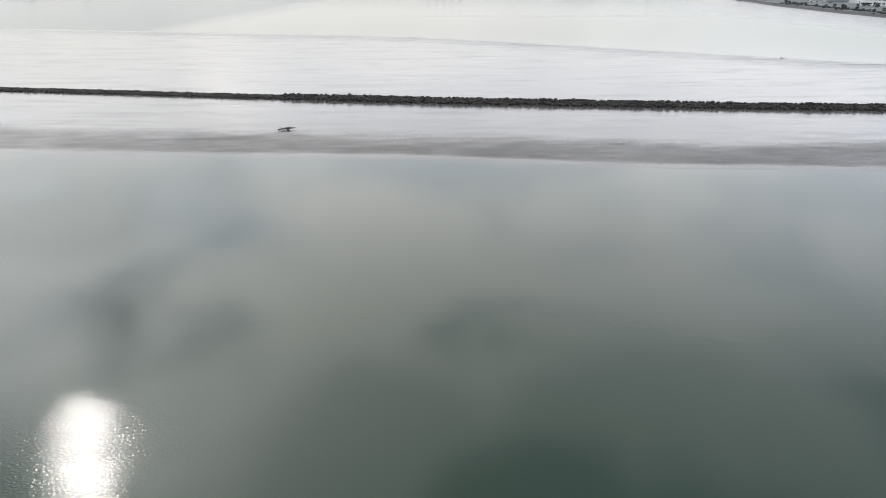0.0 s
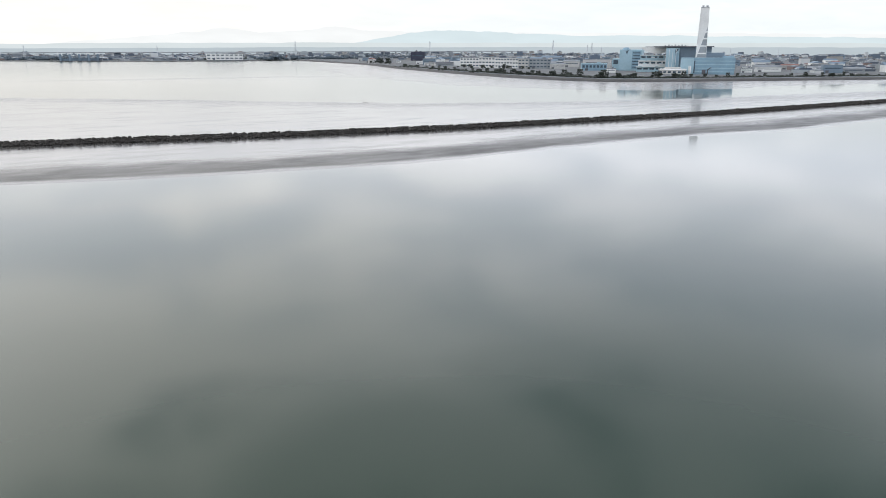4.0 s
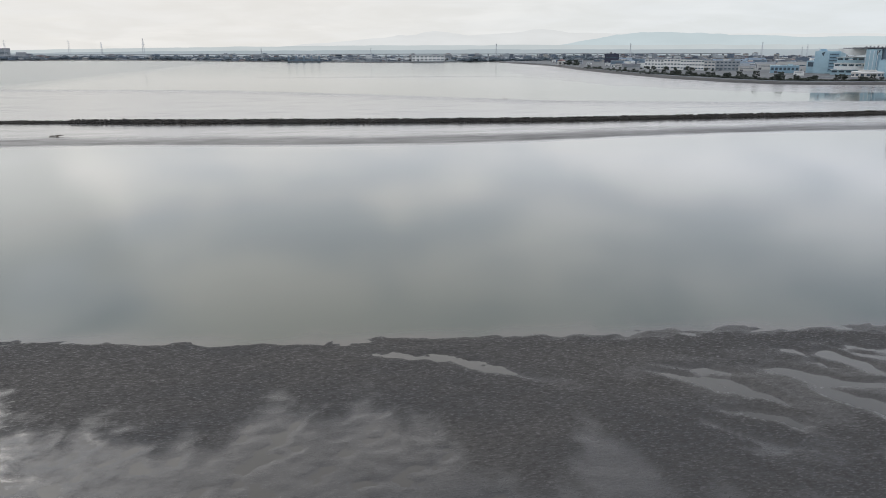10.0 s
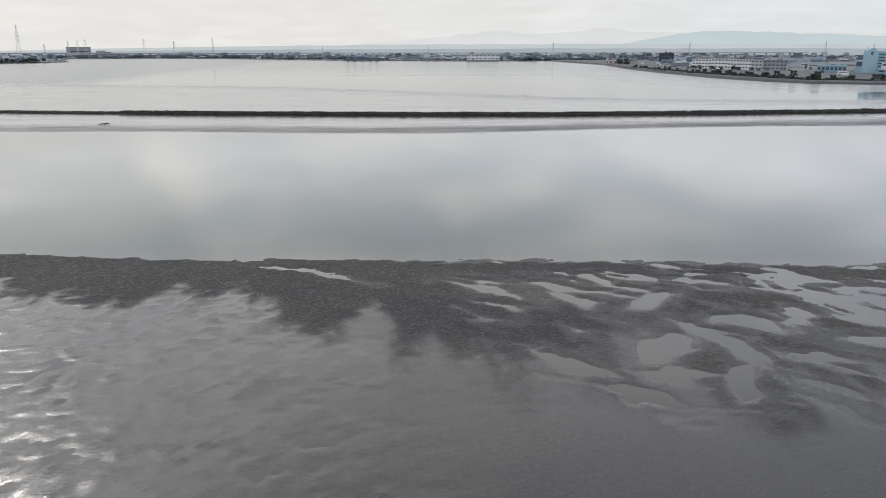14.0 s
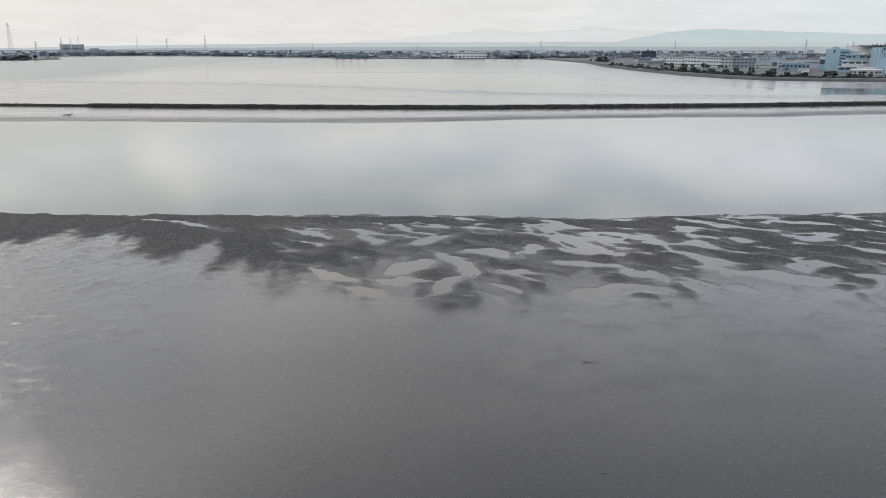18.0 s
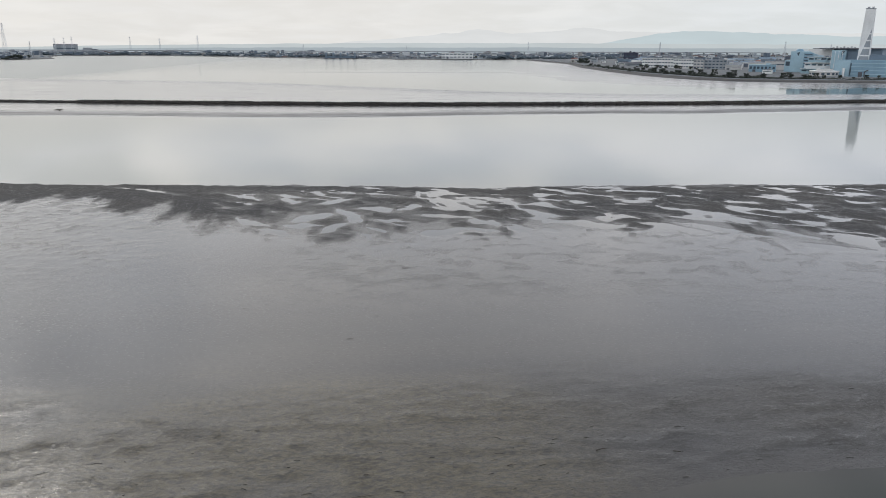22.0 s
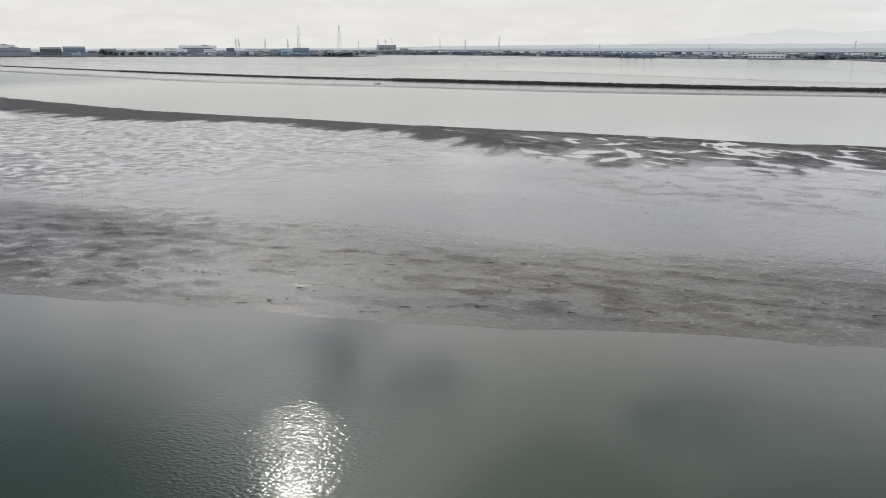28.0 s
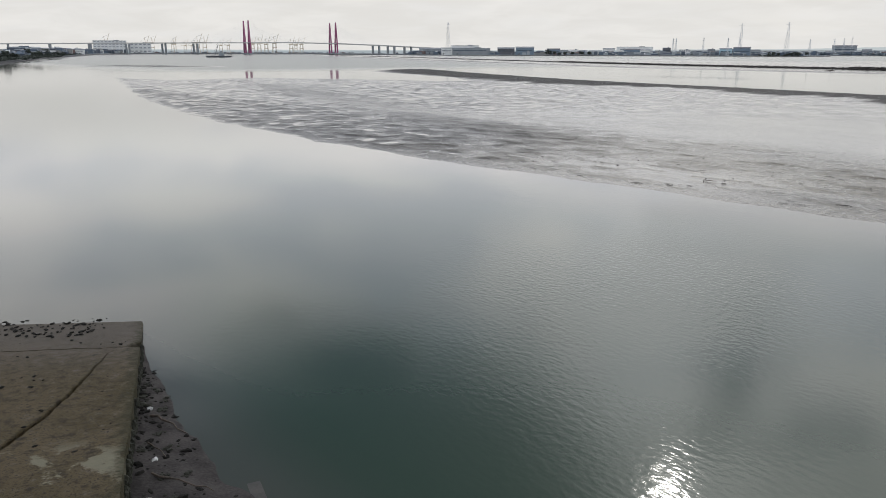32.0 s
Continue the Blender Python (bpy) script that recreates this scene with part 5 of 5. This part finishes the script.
W_ = np.interp(Q, range(len(MUDLINE)), MUDWIDE)
X, Y = lx[None, :] + V * W_ * (ty / tl)[None, :], ly[None, :] - V * W_ * (tx / tl)[None, :]
H = 0.30 * (1 - V) ** 1.5 - 0.03 + 0.05 * (fbm(X / 20, Y / 20, 33, 4) - 0.4)
tagged(sheet("mud_strand", X[::-1], Y[::-1], np.where(V[::-1] > 0.97, -0.1, H[::-1]), MUD_FAR, {"wet": (0.95 - 0.2 * (1 - V) ** 3)[::-1]}), "wet mud strand along the headland seawall", "mudbank", kind="structure")

# ---- broken concrete ramp at the water's edge ----
def slab_material():
    """Old concrete: exposed aggregate, brown silt, dark algae and pale crusts high up the ramp."""
    m, t, b = material("stained_old_concrete")
    pos = stretched(t, (1, 1, 1))
    big = node(t, "ShaderNodeTexNoise", Vector=pos, Scale=0.45, Detail=5.0, Roughness=0.6)
    mid = node(t, "ShaderNodeTexNoise", Vector=pos, Scale=2.6, Detail=5.0, Roughness=0.65)
    grit = node(t, "ShaderNodeTexNoise", Vector=pos, Scale=16.0, Detail=4.0, Roughness=0.7)
    c = mix(t, smooth(t, big.outputs[0], 0.34, 0.66), (0.082, 0.063, 0.035, 1), (0.058, 0.045, 0.021, 1))
    c = mix(t, smooth(t, mid.outputs[0], 0.50, 0.72), c, (0.024, 0.020, 0.013, 1))
    c = mix(t, smooth(t, mid.outputs[0], 0.46, 0.30), c, (0.094, 0.081, 0.062, 1))
    c = mix(t, smooth(t, grit.outputs[0], 0.53, 0.63), c, (0.026, 0.022, 0.016, 1))
    up_ramp = node(t, "ShaderNodeVectorMath", op="DOT_PRODUCT")
    link(t, pos, up_ramp.inputs[0])
    up_ramp.inputs[1].default_value = (0.810, -0.586, 0)
    along_u = mth(t, "SUBTRACT", up_ramp.outputs["Value"], 122.07 * 0.810 + 258.22 * 0.586)
    blot = node(t, "ShaderNodeTexNoise", Vector=pos, Scale=0.9, Detail=7.0, Roughness=0.66, Distortion=0.25)
    crust = mth(t, "MULTIPLY", smooth(t, blot.outputs[0], 0.53, 0.59), smooth(t, along_u, 13.0, 14.8))
    c = mix(t, mth(t, "MULTIPLY", crust, 0.8), c, (0.175, 0.165, 0.12, 1))
    silt = smooth(t, mth(t, "ADD", along_u, mth(t, "MULTIPLY", mid.outputs[0], 7.0)), 13.0, 5.0)
    c = mix(t, mth(t, "MULTIPLY", silt, 0.7), c, (0.098, 0.088, 0.080, 1))
    across = node(t, "ShaderNodeVectorMath", op="DOT_PRODUCT")
    link(t, pos, across.inputs[0])
    across.inputs[1].default_value = (0.586 - 0.287 * 0.810, 0.810 + 0.287 * 0.586, 0)
    edge_v = mth(t, "SUBTRACT", across.outputs["Value"], 122.07 * (0.586 - 0.287 * 0.810) - 258.22 * (0.810 + 0.287 * 0.586))
    green = smooth(t, mth(t, "ADD", edge_v, mth(t, "MULTIPLY", mth(t, "SUBTRACT", mid.outputs[0], 0.5), 1.6)), -0.55, 0.1)
    c = mix(t, mth(t, "MULTIPLY", green, 0.75), c, (0.026, 0.026, 0.012, 1))
    link(t, c, b.inputs["Base Color"])
    b.inputs["Roughness"].default_value = 0.9
    b.inputs["Specular IOR Level"].default_value = 0.2
    h = mth(t, "ADD", mth(t, "MULTIPLY", mid.outputs[0], 0.08), mth(t, "MULTIPLY", grit.outputs[0], 0.03))
    bump(t, b, h, 1.0, 1.0)
    return m


SLAB = slab_material()
BLACKMUD = plain("black_foreshore_mud", (0.044, 0.039, 0.037), 0.8, vary=0.6, size=1.3, fine=0.3)
BLACKMUD.node_tree.nodes["Principled BSDF"].inputs["Specular IOR Level"].default_value = 0.2
ALGAE = plain("dark_wet_algae", (0.016, 0.017, 0.009), 0.85, vary=0.6, size=2.0, fine=0.6)
ramp = thing("concrete_ramp", 122.07, -258.22, 0, -35.9, "cracked brown-stained concrete ramp running into the water", "ramp")
rr = random.Random(8)


def jag(points, n=9, amp=0.07):
    out = []
    for (a, b), (c, d) in zip(points, points[1:]):
        for k in range(n):
            q = k / n
            out.append((a + (c - a) * q + rr.uniform(-amp, amp) * (k > 0), b + (d - b) * q + rr.uniform(-amp, amp) * (k > 0)))
    return out + [points[-1]]


def ramp_piece(outline, lift, name="slab", thick=0.75):
    """One broken plate of the ramp, following its slope, with a chamfered rim."""
    n = len(outline)
    cx, cy = sum(p[0] for p in outline) / n, sum(p[1] for p in outline) / n
    g = Geo()
    rim = [(u + (cx - u) * 0.012, v + (cy - v) * 0.012, 0.12 * u + lift) for u, v in outline]
    mid = [(u, v, 0.12 * u + lift - 0.05) for u, v in outline]
    low = [(u, v, 0.12 * u + lift - thick) for u, v in outline]
    g.add(rim + mid + low, [tuple(range(n))] + [(k * n + i, (k + 1) * n + i, (k + 1) * n + (i + 1) % n, k * n + (i + 1) % n) for k in (0, 1) for i in range(n)])
    return part(name, g, SLAB, ramp, "cracked concrete plate")


crack1 = jag([(4.4, 0.62), (4.46, -1.44), (4.57, -3.88), (4.8, -8), (5.1, -15)])
crack2 = jag([(4.4, 0.62), (5.25, 0.34), (8.8, 0.70), (11.72, 0.80), (13.65, 0.66), (16, 0.2), (20, -0.5)], amp=0.045)
ramp_piece([(-5.5, -15), (-5.5, -1.58), (0, 0.0), (3.6, 1.03), (3.9, 0.85)] + [(u - 0.05, v) for u, v in crack1], -0.02)
ramp_piece([(u + 0.03, v) for u, v in reversed(crack1)][:-1] + crack2 + [(20, -15)], 0.0)
edge = jag([(20, 5.72), (12, 3.45), (7, 2.02), (4.55, 1.3)], 7, 0.035)
ramp_piece(edge + [(u + 0.06, v + 0.05 + 0.024 * (u - 4.4)) for u, v in crack2], 0.05)
part("ramp_bed", Geo().add([(-5.4, -15, -1.6), (-5.4, -1.7, -1.6), (20, 5.5, 1.2), (20, -15, 1.2), (-5.4, -15, -0.95), (-5.4, -1.7, -0.95), (20, 5.5, 2.1), (20, -15, 2.1)], [(0, 1, 2, 3), (7, 6, 5, 4), (0, 4, 5, 1), (1, 5, 6, 2), (2, 6, 7, 3), (3, 7, 4, 0)]), ALGAE, ramp, "dark rubble bed under the plates")
# dark lumps: algae, and a stand-in for the shadow band on the side face
side = Geo()
for k in range(150):
    u = 3.5 + 16.5 * k / 150
    side.rock(u, 0.287 * u + 0.02, 0.12 * u - 0.35 + rr.uniform(-0.2, 0.15), rr.uniform(0.05, 0.11), rr, 1.6)
part("algae_fringe", side, ALGAE, ramp, "dark algae along the ramp's side, also imitating its shadow band")
c, s = math.cos(radians(-35.9)), math.sin(radians(-35.9))


def shore_point(u, v):
    return 122.07 + u * c - v * s, -258.22 + u * s + v * c


U, V = np.meshgrid(np.linspace(1.0, 24, 110), np.linspace(0, 1.9, 60))
wide = 0.0135 * U ** 2 + 0.03 * U + 0.05
vv = 0.287 * U - 0.3 + V * wide
hh = 0.045 * np.maximum(U - 1.5, 0) * (1 - V / 1.06) + 0.05 * (fbm(U * 1.6, vv * 1.6, 5, 3) - 0.5) + 0.16 * (fbm(U * 0.55, vv * 0.8, 15, 3) - 0.5) * np.clip(V, 0, 1)
bx, by = 122.07 + U * c - vv * s, -258.22 + U * s + vv * c
tagged(sheet("foreshore", bx, by, hh, BLACKMUD, {"wet": np.clip(0.75 - hh * 1.6, 0, 0.55)}), "strip of dark mud beside the concrete ramp", "foreshore", kind="structure")


def beach_height(u, v):
    w_ = 0.0135 * u * u + 0.03 * u + 0.05
    q_ = (v - 0.287 * u + 0.3) / w_
    return 0.045 * max(u - 1.5, 0) * (1 - q_ / 1.06) + 0.16 * (float(fbm(np.array(u * 0.55), np.array(v * 0.8), 15, 3)) - 0.5) * min(max(q_, 0), 1)


WETROCK.node_tree.nodes["Principled BSDF"].inputs["Specular IOR Level"].default_value = 0.15
lumps = [Geo().rock(0, 0, 0.2, 1.0, rr, 0.5).mesh("stone", WETROCK) for k in range(9)]
for k in range(300):
    u = rr.uniform(5.5, 17.5)
    w_ = 0.0135 * u * u + 0.03 * u + 0.05
    q_ = rr.random() ** 2.0
    v = 0.287 * u + 0.05 + q_ * w_ * 0.95
    r = (0.022 + 0.10 * rr.random() ** 2.6) * (1.2 - 0.5 * q_)
    x, y = shore_point(u, v)
    st = tagged(new("beach_stone", lumps[k % 9]), "dark wet stone lying on the foreshore mud", "stone", "foreshore stones")
    st.matrix_basis = pose(x, y, beach_height(u, v) - 0.02, 0, 0, rr.uniform(0, 360)) @ Matrix.Diagonal((r * rr.uniform(0.8, 2.2), r, r * rr.uniform(0.6, 1.2), 1))
for k in range(160):
    u, v = rr.uniform(-0.3, 2.6), -1.5 - 7 * rr.random() ** 1.2
    x, y = shore_point(u, v)
    r = rr.uniform(0.025, 0.085)
    st = tagged(new("shell_clump", lumps[k % 9]), "small dark shell clump on the ramp at the waterline", "shells", "shell clumps")
    st.matrix_basis = pose(x, y, 0.12 * u, 0, 0, rr.uniform(0, 360)) @ Matrix.Diagonal((r * 1.5, r, r, 1))
for k in range(55):
    u, v = rr.uniform(0.5, 16), rr.uniform(-4, 3.4)
    if v > 0.287 * u - 0.3 or 4.2 < u < 5.4:
        continue
    x, y = shore_point(u, v)
    r = rr.uniform(0.025, 0.07)
    st = tagged(new("pebble", lumps[k % 9]), "small pebble lying on the concrete ramp", "pebble", "ramp pebbles")
    st.matrix_basis = pose(x, y, 0.12 * u + 0.045, 0, 0, rr.uniform(0, 360)) @ Matrix.Diagonal((r * 1.5, r, r, 1))


for k in range(26):
    u = rr.uniform(6.5, 17.5)
    v = 0.287 * u + 0.1 + rr.random() ** 1.8 * (0.0135 * u * u + 0.03 * u) * 0.7
    x, y = shore_point(u, v)
    g = Geo()
    for i in range(7):
        g.rock(rr.gauss(0, 0.12), rr.gauss(0, 0.07), 0.01 + 0.02 * rr.random(), rr.uniform(0.03, 0.11), rr, 0.35)
    o = solid("seaweed_clump", g, ALGAE, "dark tangled seaweed clump washed onto the foreshore", "seaweed", group="foreshore seaweed")
    o.matrix_basis = pose(x, y, beach_height(u, v), 0, 0, rr.uniform(0, 360))


def stick(x0, y0, z0, x1, y1, z1, w, label, name="stick"):
    """A weathered branch, bent and tapering."""
    g = Geo()
    side_ = Vector((y0 - y1, x1 - x0, 0)).normalized()
    n, m_ = 8, 6
    for k in range(n):
        q = k / (n - 1)
        o = Vector((x0 + (x1 - x0) * q, y0 + (y1 - y0) * q, z0 + (z1 - z0) * q)) + side_ * rr.uniform(-1, 1) * w * 0.8 + Vector((0, 0, rr.uniform(0, 0.6) * w))
        r = w / 2 * (1 - 0.6 * q) * rr.uniform(0.85, 1.15)
        for i in range(m_):
            a = 6.283 * i / m_
            g.v.append(tuple(o + side_ * math.cos(a) * r + Vector((0, 0, math.sin(a) * r))))
    g.f = [(k * m_ + i, k * m_ + (i + 1) % m_, (k + 1) * m_ + (i + 1) % m_, (k + 1) * m_ + i) for k in range(n - 1) for i in range(m_)] + [tuple(range(m_)), tuple(reversed(range((n - 1) * m_, n * m_)))]
    return solid(name, g, WOOD, label, "driftwood")


x0, y0 = shore_point(12.2, 6.6)
x1, y1 = shore_point(17.5, 8.6)
solid("sunken_beam", Geo().beam((x0, y0, -0.19), (x1, y1, -0.15), 0.36, 0.38), plain("grey_soaked_timber", (0.05, 0.046, 0.042), 0.8, vary=0.4, size=2.0), "grey timber beam half sunk at the water's edge", "beam")
for a, b, cc, d, w in ((9.6, 3.2, 10.6, 4.6, 0.09), (13.3, 4.3, 13.9, 6.1, 0.07), (11.5, 3.7, 12.2, 4.4, 0.06), (14.8, 5.0, 15.6, 6.2, 0.05)):
    p, q = shore_point(a, b), shore_point(cc, d)
    stick(*p, beach_height(a, b) + 0.06, *q, beach_height(cc, d) + 0.06, w, "thin dark branch washed onto the foreshore")
for u, v in ((9.0, 2.95), (14.6, 4.6), (12.4, 4.1)):
    x, y = shore_point(u, v)
    n = 10
    g = Geo()
    ring = [(0.14 * math.cos(6.283 * i / n) * rr.uniform(0.6, 1.2), 0.10 * math.sin(6.283 * i / n) * rr.uniform(0.6, 1.2), rr.uniform(0.01, 0.06)) for i in range(n)]
    g.add(ring + [(0, 0, 0.07)] + [(a, b, 0.0) for a, b, z in ring], [(i, (i + 1) % n, n) for i in range(n)] + [(i, n + 1 + i, n + 1 + (i + 1) % n, (i + 1) % n) for i in range(n)])
    o = solid("plastic_scrap", g, CREAM, "crumpled pale plastic scrap on the foreshore", "litter")
    o.matrix_basis = pose(x, y, beach_height(u, v) - 0.01, 0, 0, u * 40)

# ---- small things on the mudflat ----
def flat_z(x, y):
    return float(near_height(np.array(float(x)), np.array(float(y)))[0])


for x, y, L, w in ((161, -130, 1.8, 0.2), (149, -205, 1.0, 0.32), (153, -203, 2.2, 0.2), (151, -164, 0.9, 0.18), (155, -155, 0.6, 0.15), (134, -150, 0.9, 0.12), (178, -197, 1.2, 0.3), (168, -199, 0.9, 0.3), (140, -206, 1.4, 0.3), (120, -206, 1.3, 0.25), (186, -198, 1.0, 0.25)):
    z = max(flat_z(x, y), 0)
    stick(x - L / 2, y, z + 0.05, x + L / 2, y + rr.uniform(-0.3, 0.3), z + 0.10, w * 0.4, "dark piece of driftwood stuck in the mudflat", "driftwood_piece")

px = np.array([rr.uniform(40, 330) for k in range(3200)])
py = np.array([-205 + 118 * rr.random() ** 1.25 for k in range(3200)])
pz, _ = near_height(px, py)
clods = Geo()
for x, y, z in zip(px, py, pz):
    if z > 0.01 and y > LOWER(x) + 2 and y < RIDGE(x) - 4:
        clods.rock(float(x), float(y), float(z), rr.uniform(0.03, 0.09), rr, 0.4)
# curved dark slivers that imitate the shadowed sides of low mud steps
px = np.array([rr.uniform(70, 250) for k in range(150)])
py = np.array([LOWER(x) + 1.5 + 20 * rr.random() ** 1.5 for x in px])
pz, _ = near_height(px, py)
for x, y, z in zip(px, py, pz):
    if z > 0.01:
        L, w = rr.uniform(0.12, 0.6) * rr.uniform(0.6, 1.3), rr.uniform(0.02, 0.05)
        a = rr.gauss(0.1, 0.25)
        p = [(x + L * q * math.cos(a), y + L * q * math.sin(a) - 0.25 * L * q * q, z + (0.02 if abs(q) == 1 else 0.04 + 0.1 * w)) for q in (-1, -0.5, 0, 0.5, 1)]
        for i in range(4):
            clods.beam(p[i], p[i + 1], w * (0.3 if i == 0 else 1), w * (0.3 if i == 3 else 1))
tagged(new("mud_clods", clods.mesh("mud_clods", plain("dark_clod_and_scarp_shade", (0.055, 0.050, 0.044), 0.75, vary=0.4, size=1.0))), "small dark mud clods, worm casts, and slivers imitating shaded scarps", "mud clods", kind="stuff")
